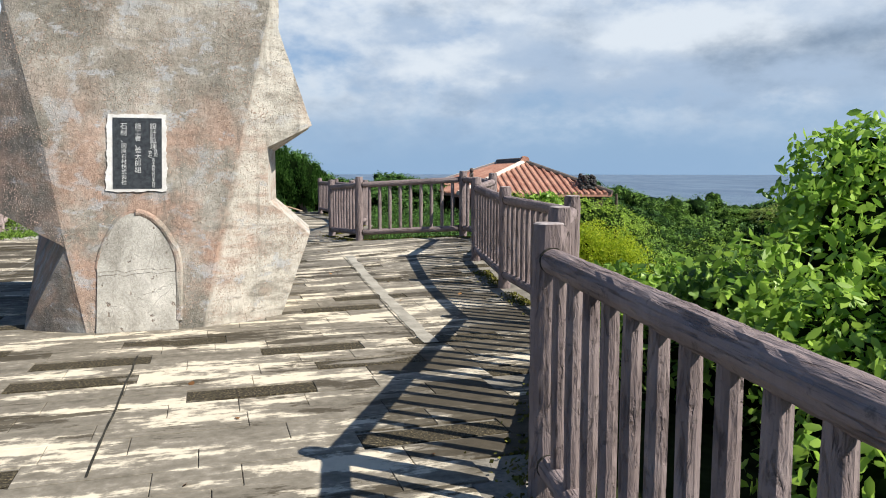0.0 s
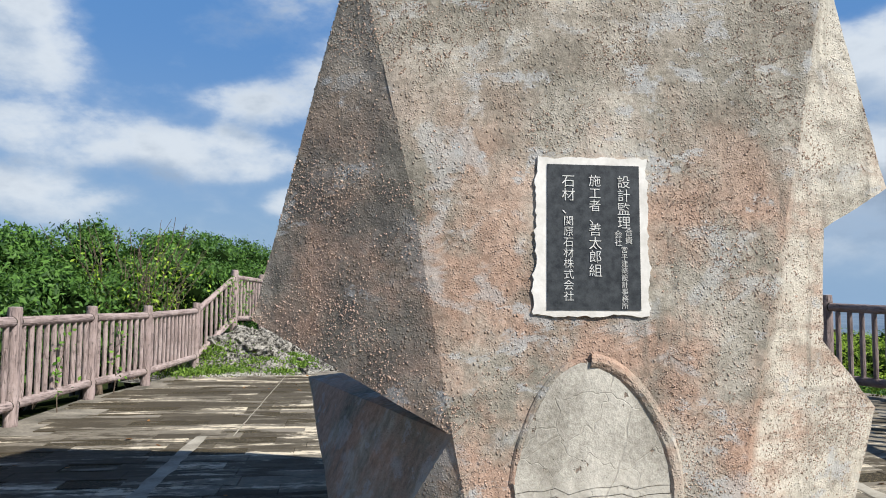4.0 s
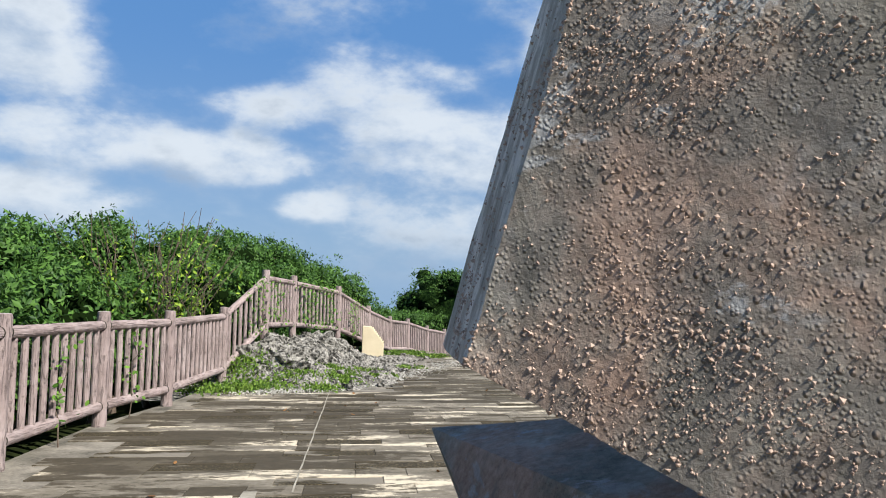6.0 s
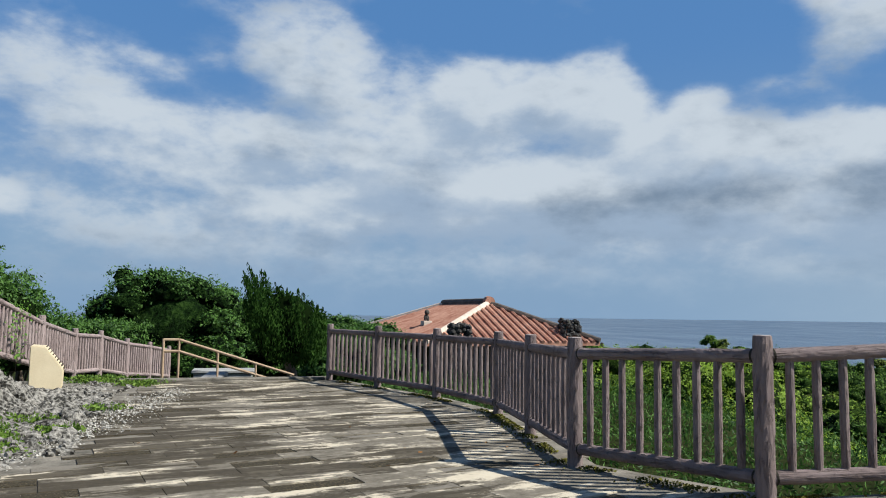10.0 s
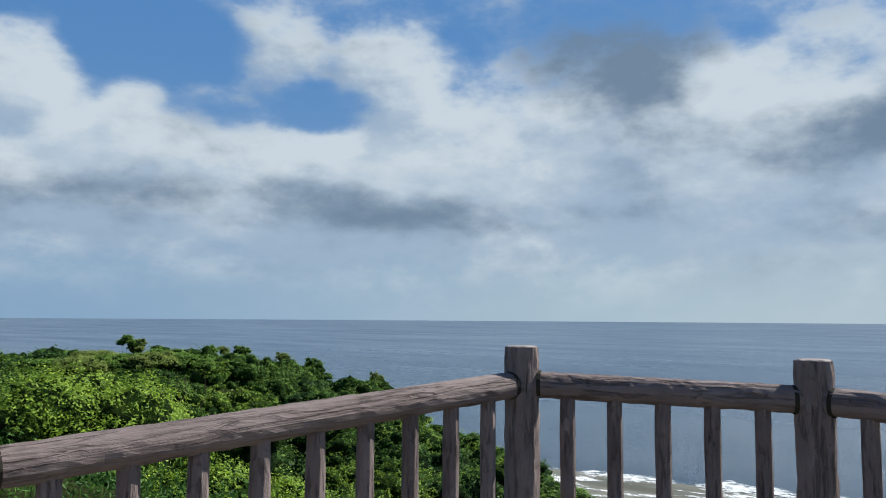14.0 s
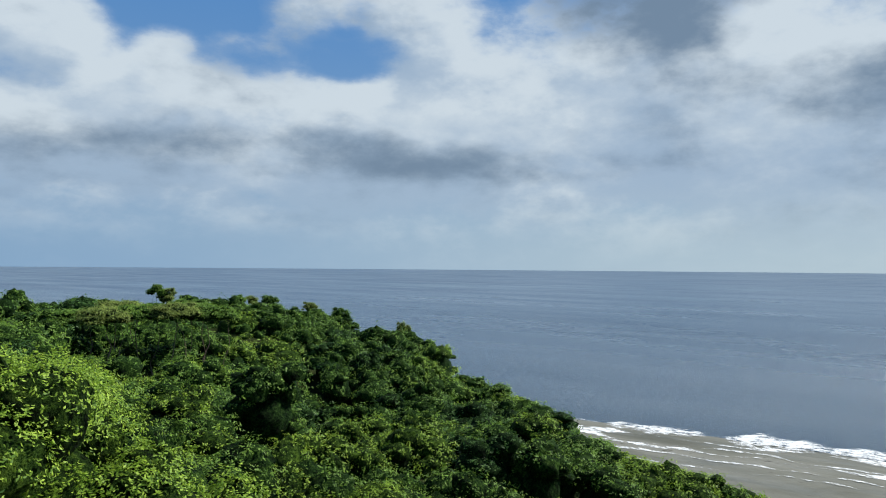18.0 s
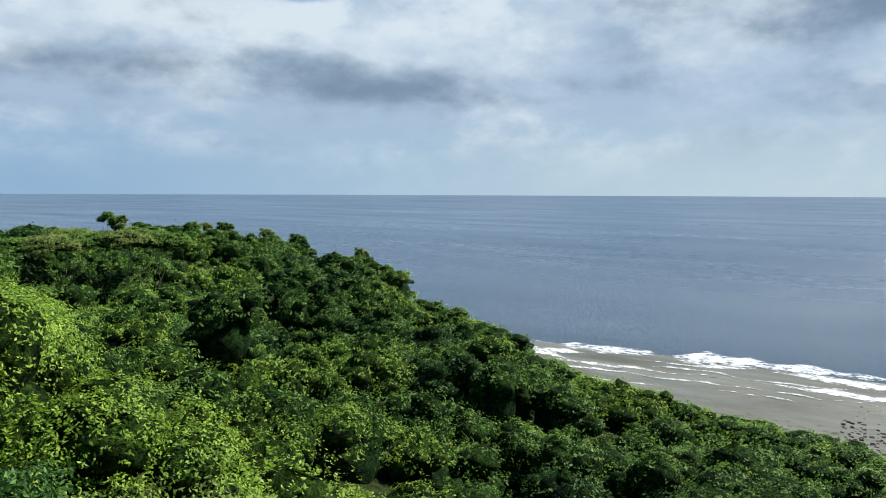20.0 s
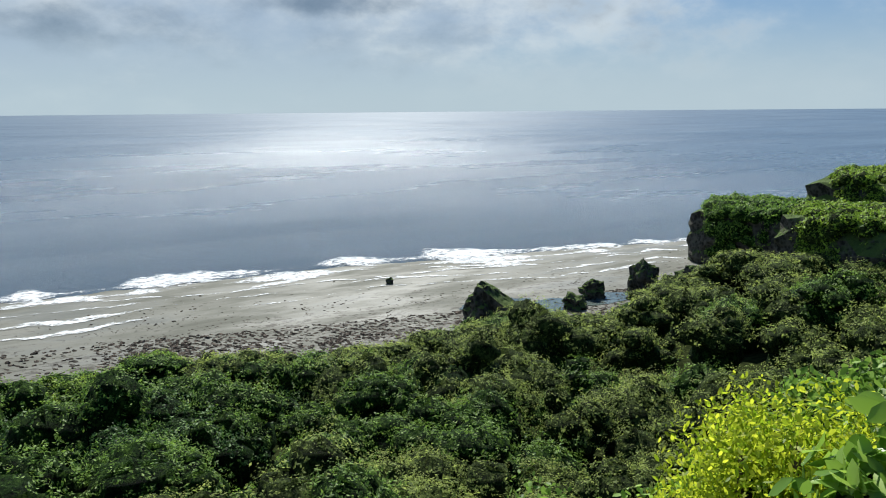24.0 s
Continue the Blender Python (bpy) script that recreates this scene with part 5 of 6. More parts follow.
def trunk_mesh(name, base, top, r0, r1, rng, bends=5, sides=8):
    V, F = [], []
    base, top = np.array(base, float), np.array(top, float)
    for i in range(bends + 1):
        f = i / bends
        c = base + (top - base) * f + np.append(rng.normal(0, 0.04 * np.linalg.norm(top - base) * f * (1 - f) * 4, 2), 0)
        r = r0 + (r1 - r0) * f
        for k in range(sides):
            a = 2 * math.pi * k / sides
            V.append((c[0] + r * math.cos(a), c[1] + r * math.sin(a), c[2]))
    for i in range(bends):
        for k in range(sides):
            F.append((i * sides + k, i * sides + (k + 1) % sides, (i + 1) * sides + (k + 1) % sides, (i + 1) * sides + k))
    return mesh_from(name, V, F, M_BARK, True)


def shore_forest():
    """The wood on the slope: heaped crowns of uneven height, joined by their shade of green."""
    rng = np.random.RandomState(7)
    mats = (M_LEAF, M_LEAF_DEEP, M_LEAF_BRIGHT, M_LEAF_OLIVE)
    groups = [([], [], [], [], []) for _ in mats]
    V, F = [], []
    spots = []
    r = 13.0
    while r < 246:
        step = float(np.interp(r, [13, 50, 130, 250], [3.8, 6.2, 7.8, 9.0]))
        for az in np.arange(4, 166, math.degrees(step / r)):
            spots.append((az + rng.uniform(-0.45, 0.45) * math.degrees(step / r), r + rng.uniform(-0.45, 0.45) * step, step))
        r += step * 0.86
    # a close row along the foot of the wood
    az = 52.0
    while az < 150:
        end = float(np.interp(az, BEARING, WOOD_END))
        spots.append((az, end - rng.uniform(2.0, 5.0), 5.0))
        spots.append((az, end - rng.uniform(6.0, 10.0), 5.4))
        az += math.degrees(3.4 / end)
    for a, rr, step in spots:
        end = float(np.interp(a, BEARING, WOOD_END))
        if rr > end + 1:
            continue
        x, y = EDGE[0] + rr * math.sin(radians(a)), EDGE[1] + rr * math.cos(radians(a))
        if -1.5 < x < 12 and 41 < y < 66 or x < 3.0 and y < 30 or 26.5 < a < 29.8 and 84 < rr < 112:
            continue
        R = step * rng.uniform(0.5, 0.86)
        big = noise.noise((x * 0.045, y * 0.045, 3.0)) * 4.6 + noise.noise((x * 0.13, y * 0.13, 8.0)) * 4.4 + rng.normal(0, 0.5)
        edge = np.clip((end - rr) / 16, 0.15, 1)
        top = float(canopy_z(a, rr)) + big * edge
        if a < 30 and rr < 90:
            top = min(top, float(canopy_z(a, rr)) - 0.3)
        rad = np.array([R, R, R * rng.uniform(0.75, 1.1) * (1 if rr < end - 14 else 0.6)])
        c = np.array([x, y, top - rad[2]])
        # past bearing 98 leaves turn olive: haze and backlight put into their colour
        tone = noise.noise((x * 0.03, y * 0.03, 9.0)) * 0.8 + rng.normal(0, 0.34) - 0.75 * float(np.interp(a, [98, 128], [0, 1])) - 0.22 * float(np.interp(rr, [20, 60], [1, 0]))
        kind = 1 if tone > 0.42 else 0 if tone > -0.34 else (2 if a < 95 else 3)
        s = float(np.interp(rr, [13, 30, 60, 120, 250], [0.055, 0.075, 0.115, 0.18, 0.30]))
        P, N, S, SV, SF = groups[kind]
        for bc, br in heap(c, rad, 9 if rr < 150 else 7, (0.34, 0.6), rng, -0.25):
            br = br * np.array([rng.uniform(0.85, 1.2), rng.uniform(0.85, 1.2), rng.uniform(0.65, 0.95)])
            n = int(float(np.interp(rr, [13, 40, 120, 250], [0.85, 0.68, 0.50, 0.40])) * float(np.interp(a, [85, 115], [1.0, 1.4])) * br[0] ** 2 / s ** 2 / 5) + 4
            p, nn, k = sprays(bc, br, n, s, rng)
            P.append(p), N.append(nn), S.append(k)
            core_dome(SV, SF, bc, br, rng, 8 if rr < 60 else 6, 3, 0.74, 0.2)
        # dark-coloured core that stands for the shade within the crown
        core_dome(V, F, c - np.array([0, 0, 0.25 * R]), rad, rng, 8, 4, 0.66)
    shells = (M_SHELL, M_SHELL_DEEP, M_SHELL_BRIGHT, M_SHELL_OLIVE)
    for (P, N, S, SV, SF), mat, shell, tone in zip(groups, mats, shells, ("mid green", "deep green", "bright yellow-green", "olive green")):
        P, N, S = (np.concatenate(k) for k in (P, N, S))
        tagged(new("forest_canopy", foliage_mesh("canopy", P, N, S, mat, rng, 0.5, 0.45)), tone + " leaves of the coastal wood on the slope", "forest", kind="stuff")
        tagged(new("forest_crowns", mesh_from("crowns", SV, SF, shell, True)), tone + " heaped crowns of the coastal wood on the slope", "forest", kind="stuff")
    tagged(new("forest_shade", mesh_from("forest_shade", V, F, M_SHELL_DEEP, True)), "inner boughs of the coastal wood coloured as shade", "forest", kind="stuff")


def cape_trees():
    """Trees that stand up along the ridge of the cape, and the flat-topped grove before it."""
    rnd = random.Random(8)
    for k, (az, r, top, R, tall) in enumerate([(29.7, 236, -3.8, 1.8, 1.1), (30.5, 236, -4.9, 2.4, 1.0), (35.3, 236, -7.0, 2.6, 0.9), (36.2, 238, -7.4, 2.2, 0.9), (37.6, 238, -7.3, 3.0, 0.9), (40.5, 236, -9.2, 2.6, 0.9), (42.8, 230, -10.6, 3.0, 0.9), (47.5, 226, -14.6, 2.6, 1.4)]):
        x, y = EDGE[0] + r * math.sin(radians(az)), EDGE[1] + r * math.cos(radians(az))
        lobes = [(x, y, top - R * tall, R, tall)] + [(x + rnd.uniform(-1, 1) * R * 0.9, y + rnd.uniform(-1, 1) * R, top - R * rnd.uniform(1.4, 2.2), R * 0.7, 1.0) for _ in range(3)]
        bush("ridge_tree", "small grey-green tree standing up on the cape ridge", lobes, 2600, 0.17, M_LEAF_OLIVE if k % 2 else M_LEAF, 500 + k, "tree", False, 0.4, 0.8, 2, core=0.4, shell=M_SHELL_OLIVE if k % 2 else M_SHELL, group="trees on the ridge")
    for k, (az, r, top) in enumerate([(24.0, 116, -4.4), (26.2, 114, -4.1), (28.6, 117, -3.9), (30.9, 115, -3.7), (33.2, 118, -4.0), (27.4, 124, -3.8), (31.8, 125, -3.6)]):
        x, y = EDGE[0] + r * math.sin(radians(az)), EDGE[1] + r * math.cos(radians(az))
        R = rnd.uniform(3.4, 4.4)
        lobes = [(x, y, top - R * 0.36, R, 0.36)] + [(x + math.cos(i * 1.26) * R * 0.7, y + math.sin(i * 1.26) * R * 0.7, top - 1.6 + rnd.uniform(-0.3, 0.2), R * 0.5, 0.45) for i in range(5)]
        bush("umbrella_tree", "flat-topped spreading tree with dark trunks on the cape", lobes, 6000, 0.15, M_LEAF_OLIVE if k % 2 else M_LEAF, 520 + k, "tree", False, 0.45, 0.6, 2, shell=M_SHELL_OLIVE if k % 2 else M_SHELL, group="flat-topped grove")


def bush(name, label, lobes, leaves, size, mat, seed, category="bush", oval=False, aspect=0.5, spread=0.7, stems=5, deep=0.72, group="", droop=0.0, core=0.68, shell=None):
    """A shrub: stems from the ground, a core coloured as inner shade and a cloud of single leaves. lobes: x, y, z,
    radius and flattening.
    """
    rng = np.random.RandomState(seed)
    thing = tagged(new(name), label, category, group)
    P, N = [], []
    area = sum(l[3] ** 2 for l in lobes)
    for x, y, z, R, flat in lobes:
        n = int(leaves * R * R / area)
        if shell:
            V, F, p, d = [], [], [], []
            for bc, br in heap(np.array([x, y, z]), np.array([R, R, R * flat]) * 1.02, 22, (0.18, 0.4), rng, -0.5):
                br = br * np.array([1.1, 1.1, 0.92])
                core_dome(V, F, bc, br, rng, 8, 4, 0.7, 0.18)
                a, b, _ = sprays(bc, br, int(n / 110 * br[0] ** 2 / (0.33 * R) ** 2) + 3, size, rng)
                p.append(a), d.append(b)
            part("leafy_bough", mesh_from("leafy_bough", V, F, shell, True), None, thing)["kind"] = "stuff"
            p, d = np.concatenate(p), np.concatenate(d)
        else:
            if R > 0.75 and not oval:
                p, d = [], []
                boughs = heap(np.array([x, y, z]), np.array([R, R, R * flat]) * 1.06, 26, (0.22, 0.42), rng, -0.5)
                for bc, br in boughs:
                    a, b, _ = sprays(bc, br, max(4, int(n / 5 / len(boughs) * br[0] ** 2 / (0.33 * R) ** 2)), size, rng)
                    p.append(a), d.append(b)
                p, d = np.concatenate(p), np.concatenate(d)
            elif R > 0.75:
                p, d = crown_points(np.array([x, y, z]), np.array([R, R, R * flat]) * 1.06, n, rng, -0.6, deep, 16, (0.28, 0.44))
            else:
                p, d = dome_points(np.array([x, y, z]), np.array([R, R, R * flat]), n, rng, -0.6, deep)
        P.append(p), N.append(d)
        V, F = [], []
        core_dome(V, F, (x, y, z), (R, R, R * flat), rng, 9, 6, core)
        part("shade_core", mesh_from("shade_core", V, F, shell or M_CORE, True), None, thing)
    P, N = np.concatenate(P), np.concatenate(N)
    part("leaves", foliage_mesh("leaves", P, N, np.full(len(P), size), mat, rng, aspect, spread, oval, droop), None, thing)
    for k in range(stems):
        x, y, z, R, flat = lobes[k % len(lobes)]
        gx, gy = x + rng.uniform(-0.3, 0.3) * R, y + rng.uniform(-0.3, 0.3) * R
        g = float(ground_z(gx, gy))
        part("stem", trunk_mesh("stem", (gx, gy, g - 0.1), (x + rng.uniform(-0.4, 0.4) * R, y + rng.uniform(-0.4, 0.4) * R, z + R * flat * 0.5), 0.05 + 0.02 * R, 0.015, rng), None, thing)
    return thing


def hedge_behind_left_fence():
    rnd = random.Random(31)
    tops = [(3.0, 2.0), (8, 2.1), (13, 2.3), (18, 2.85), (22, 3.1), (25, 3.2), (28, 2.95), (31, 2.3), (34, 1.4), (38, 0.8)]
    y = 2.5
    k = 0
    while y < 37:
        top = float(np.interp(y, [t[0] for t in tops], [t[1] for t in tops]))
        fx = float(np.interp(y, [4.4, 10.8, 17.3, 26, 37], [-6.6, -8.8, -10.2, -10.3, -9.5]))
        lobes = []
        for row, (dx, dz) in enumerate(((1.35, -0.75), (2.5, 0.0))):
            R = rnd.uniform(1.0, 1.35)
            if dx < 2:
                R = 0.95
            lobes.append((fx - dx - rnd.uniform(0, 0.3), y + rnd.uniform(-0.5, 0.5), top - R * 0.95 + dz + rnd.uniform(-0.2, 0.12), R, 0.95))
        lobes.append((fx - 1.3, y + 0.6, 0.35, 0.85, 0.9))
        bush("hedge_shrub", "dense dark green leafy shrub growing behind the fence", lobes, 8200 if y < 26 else 3600, 0.056, M_LEAF_DEEP, 100 + k, "shrub", aspect=0.4, spread=0.45, group="hedge behind the fence", droop=0.5)
        y += rnd.uniform(1.5, 1.9)
        k += 1


def bare_shrub():
    """A thin yellow-green shrub with bare twigs in front of the hedge."""
    rng = np.random.RandomState(77)
    thing = tagged(new("twiggy_shrub"), "thin yellow-green shrub with many bare twigs before the hedge", "shrub")
    base = np.array([-11.0, 16.4, -0.2])
    tips = []
    for k in range(60):
        top = base + np.array([rng.uniform(-1.3, 1.3), rng.uniform(-1.3, 1.3), rng.uniform(1.7, 3.05)])
        part("twig", trunk_mesh("twig", base + np.append(rng.uniform(-0.35, 0.35, 2), 0), top, 0.014, 0.005, rng, 7, 5), None, thing)
        for _ in range(20):
            f = rng.uniform(0.4, 0.9)
            tips.append(base + (top - base) * f + rng.normal(0, 0.14, 3))
    tips = np.array(tips)
    part("leaves", foliage_mesh("leaves", tips, rng.normal(0, 1, tips.shape), np.full(len(tips), 0.04), M_LEAF_BRIGHT, rng, 0.45, 0.5), None, thing, "small yellow-green leaves")


def near_bushes():
    rnd = random.Random(5)
    # tall glossy shrub outside the near fence
    # the last three lobes, out of view, are added to shade the near fence
    lobes = [(3.0, 4.9, 0.75, 0.85, 0.95), (2.35, 4.1, 0.2, 0.8, 0.9), (3.6, 5.8, 0.55, 1.0, 0.9), (2.9, 5.2, 1.32, 0.42, 1.0), (3.4, 4.6, 1.1, 0.5, 1.0), (2.0, 3.0, -0.1, 0.75, 0.9), (3.0, 3.2, 0.45, 0.9, 0.9), (2.5, -0.2, 0.75, 0.8, 1.0), (2.7, 0.9, 0.6, 0.8, 1.0), (2.4, -1.4, 0.8, 0.8, 1.0)]
    bush("glossy_shrub", "tall glossy broad-leaved shrub beside the near fence", lobes, 20000, 0.044, M_LEAF_GLOSS, 41, "shrub", True, 0.45, 0.7, 7)
    rows = [(1.55, 1.2, 0.1), (1.9, 0.0, 0.0), (1.75, 5.6, 0.25), (1.95, 6.9, 0.1), (1.9, 8.0, -0.1), (1.5, 9.0, -0.3), (3.4, 6.9, -0.3), (4.4, 8.2, -1.6), (5.8, 9.8, -2.4), (2.9, 1.5, 0.2)]
    for k, (x, y, top) in enumerate(rows):
        R = rnd.uniform(0.7, 1.0) if x < 2.6 else rnd.uniform(1.0, 1.5)
        bush("slope_shrub", "leafy green shrub on the slope below the fence", [(x + 0.35, y, top - R * (0.4 if x < 2.6 else 0.85), R, 0.8), (x + 0.9, y + 0.7, top - R * (0.6 if x < 2.6 else 0.95), R * 0.8, 0.8), (x + 0.8, y - 0.7, top - R * 0.9, R * 0.7, 0.8)], 5500 if x < 2.6 else 4500, 0.045, M_LEAF_GLOSS if k % 2 else M_LEAF, 200 + k, "shrub", True, 0.5, 0.8, 3, group="shrubs on the slope")
    # lime-coloured shrub and a broad-leaved one below the corner of the fence
    bush("lime_shrub", "bright yellow-green young-leaved shrub below the fence", [(2.42, 10.95, 0.10, 0.46, 0.95), (2.08, 10.85, 0.26, 0.42, 1.0), (2.70, 11.02, -0.40, 0.45, 0.9), (2.35, 11.35, -0.32, 0.48, 0.8), (1.86, 11.1, 0.05, 0.42, 0.95), (2.62, 10.7, 0.02, 0.40, 1.0)], 30000, 0.0165, M_LEAF_LIME, 61, "shrub", True, 0.42, 0.9, 9, 0.30, "", 0.3, 0.25)
    bush("broad_leaf_shrub", "glossy broad-leaved shrub beside the lime shrub", [(1.58, 11.42, 0.52, 0.3, 1.0), (1.46, 11.15, 0.78, 0.3, 0.95), (1.70, 11.8, 0.1, 0.3, 0.9)], 1500, 0.048, M_LEAF_GLOSS, 62, "shrub", True, 0.5, 0.8, 3)
    # scrub behind the seaward fence, from its corner to the terrace end
    k = 0
    for y in np.arange(14.8, 30, 1.25):
        fx = float(np.interp(y, [14.25, 14.7, 16.5, 18.5, 20.5, 22.8, 24.7, 26.8, 30], [0.6, -1.4, -2.3, -2.1, -2.0, -2.5, -3.3, -4.2, -4.6]))
        for dx, top in ((1.4, -0.45), (3.0, -0.7), (5.0, -0.9), (7.5, -1.2)):
            x = fx + dx + rnd.uniform(-0.4, 0.4)
            if k % 4 == 3 or (x > 2.0 and y < 19):
                top -= 0.9
            R = rnd.uniform(0.8, 1.15)
            bush("terrace_scrub", "low mixed green scrub outside the terrace fence", [(x, y + rnd.uniform(-0.4, 0.4), top - R * 0.55, R, 0.75), (x + 0.8, y + 0.5, top - R * 0.7, R * 0.8, 0.75)], 2000, 0.045, (M_LEAF_DEEP, M_LEAF, M_LEAF_DEEP, M_LEAF_OLIVE)[k % 4], 300 + k, "shrub", False, 0.42, 0.8, 2, group="scrub outside the terrace")
            k += 1
    bush("slope_thicket", "large bright thicket rising below the terrace fence", [(4.6, 26.3, -1.95, 2.7, 0.95), (6.3, 24.6, -3.2, 2.4, 0.95), (2.8, 28.2, -1.9, 2.4, 0.9), (7.2, 23.6, -5.2, 2.4, 1.0), (5.2, 23.8, -3.9, 2.2, 1.0), (6.0, 28.0, -2.1, 2.4, 0.9)], 130000, 0.036, M_LEAF_BRIGHT, 63, "thicket", False, 0.45, 0.5, 8, shell=M_SHELL_BRIGHT)


def round_trees():
    rnd = random.Random(17)
    spots = [(-10.2, 41.0, 3.15, 2.8), (-8.4, 43.0, 2.6, 2.1), (-6.0, 46.0, 1.0, 1.8), (-12.6, 39.0, 0.4, 1.5), (-3.0, 47.0, 1.3, 2.0), (-1.0, 52.0, 1.0, 2.2), (1.0, 68.0, 0.8, 3.0), (-4.5, 60.0, 1.1, 3.0), (-3.3, 36.0, 0.9, 1.4), (-2.0, 40.0, 1.0, 1.6), (12.0, 62.0, 0.6, 2.4)]
    for k, (x, y, top, R) in enumerate(spots):
        lobes = [(x, y, top - R * 0.85, R, 0.85)]
        for i in range(6):
            a = i * 1.05 + rnd.uniform(-0.3, 0.3)
            q = R * rnd.uniform(0.45, 0.62)
            lobes.append((x + math.cos(a) * R * 0.75, y + math.sin(a) * R * 0.75, top - R * rnd.uniform(0.75, 1.35), q, 0.9))
        bush("round_tree", "round-crowned dark green tree behind the terrace", lobes, 17000, 0.068, M_LEAF_DEEP, 400 + k, "tree", False, 0.5, 0.7, 4, shell=M_SHELL_DEEP, group="trees behind the terrace")


def juniper():
    """A dark conifer of upswept feathery plumes, leaning landward."""
    rng = np.random.RandomState(9)
    thing = tagged(new("juniper_tree"), "dark green upswept juniper leaning at the terrace end", "tree")
    bx, by, bz = -5.1, 28.3, -0.4
    part("trunk", trunk_mesh("trunk", (bx, by, bz), (bx - 0.25, by, bz + 1.0), 0.15, 0.07, rng), None, thing)
    P, N, V, F = [], [], [], []
    for k in range(190):
        u, v = rng.uniform(0, 1), rng.uniform(0.38, 1.0)
        tip = np.array([bx - 1.3 + 2.0 * u, by + rng.normal(0, 0.45), bz + 0.35 + (2.75 - 1.15 * u) * v])
        root = np.array([bx - 0.12, by, bz + 0.45 + 0.5 * v * rng.uniform(0.3, 1.0)])
        n = 250
        t = rng.uniform(0.22, 1.0, n)
        w = 0.16 * np.sin(math.pi * np.clip((t - 0.1) / 0.9, 0, 1)) ** 0.7 + 0.01
        line = root + (tip - root) * np.stack([t ** 0.75, t ** 0.75, t ** 1.35], 1)
        off = rng.normal(0, 0.55, (n, 3)) * w[:, None]
        P.append(line + off)
        N.append(off * 5 + rng.normal(0, 0.4, (n, 3)))
    # near-black core in place of the shade between the plumes
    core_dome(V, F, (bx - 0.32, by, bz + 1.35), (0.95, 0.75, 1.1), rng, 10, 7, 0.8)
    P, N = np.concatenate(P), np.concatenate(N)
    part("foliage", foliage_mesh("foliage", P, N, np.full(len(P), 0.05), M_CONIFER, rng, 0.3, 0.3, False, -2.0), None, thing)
    part("shade_core", mesh_from("shade_core", V, F, M_CORE, True), None, thing, "inner core coloured as shade")


def vines():
    rng = np.random.RandomState(14)
    spots = [(-9.05, 11.8), (-9.5, 13.6), (-10.2, 19.4), (-10.2, 21.4), (-10.1, 22.3), (-10.1, 18.5), (-10.15, 24.4)]
    for k, (x, y) in enumerate(spots):
        z0 = float(np.interp(y, [16, 19, 23, 26], [0.0, 0.75, 0.6, 0.1]))
        n = 45 if y < 16 else 190
        t = rng.uniform(0, 1, n)
        P = np.stack([x + 0.05 + 0.06 * rng.normal(0, 1, n), y + 0.12 * np.sin(t * 9 + k) + 0.1 * rng.normal(0, 1, n) * (1 if y < 16 else 3), z0 + 0.1 + t * (0.85 if y < 16 else 1.1)], 1)
        N = np.tile(np.array([[0.9, -0.3, 0.4]]), (n, 1))
        thing = tagged(new("creeper"), "green creeper leaves twining through the fence bars", "vine", group="creepers on the fence")
        part("leaves", foliage_mesh("leaves", P, N, np.full(n, 0.027), M_LEAF_BROAD, rng, 0.6, 0.5, True), None, thing)
        part("vine_stem", trunk_mesh("vine_stem", (x + 0.05, y, z0 - 0.1), (x + 0.05, y + 0.1, z0 + 0.95), 0.008, 0.004, rng, 8, 5), None, thing)


def slope_grass():
    """Rough grass and low weeds on the slope outside the terrace fence."""
    rng = np.random.RandomState(23)
    n = 70000
    x, y = rng.uniform(-2.5, 15, n), rng.uniform(13.5, 34, n)
    fx = np.interp(y, [14.25, 14.7, 16.5, 18.5, 20.5, 22.8, 24.7, 26.8, 34], [1.0, -1.2, -2.1, -1.9, -1.8, -2.3, -3.1, -4.0, -4.6])
    keep = x > fx + 0.25
    x, y = x[keep], y[keep]
    z = ground_z(x, y) + rng.uniform(0.02, 0.5, len(x)) * rng.uniform(0.3, 1, len(x))
    P = np.stack([x, y, z], 1)
    tagged(new("slope_grass", foliage_mesh("slope_grass", P, rng.normal(0, 1, P.shape) * (1, 1, 0.4), np.full(len(P), 0.038), M_LEAF_DEEP, rng, 0.3, 0.5, False, -0.6)), "rough yellow-green grass and weeds on the slope", "grass", kind="stuff")


shore_forest()
slope_grass()
cape_trees()
hedge_behind_left_fence()
bare_shrub()
near_bushes()
round_trees()
juniper()
vines()

# ---- coral rock mound, grass, shore rocks ----
def mound_height(x, y):
    e = smoothstep(0.0, 0.5, (x + 10.75) / 1.0) * (1 - smoothstep(-8.6, -7.1, x + 0.10 * (y - 20)))
    s = smoothstep(15.9, 18.2, y) * (1 - smoothstep(24.0, 27.5, y))
    return e * s


def rock_level(x, y):
    """Height of the outcrop: a ridge under the fence and a low broken apron before it."""
    ridge = (1 - smoothstep(-9.75, -9.0, x)) * smoothstep(17.0, 18.6, y) * (1 - smoothstep(21.6, 24.2, y))
    step = (1 - smoothstep(-8.75, -8.35, x + 0.12 * (y - 18))) * smoothstep(16.9, 17.6, y) * (1 - smoothstep(20.6, 22.2, y))
    return mound_height(x, y) * (0.05 + 0.42 * ridge + 0.12 * step)


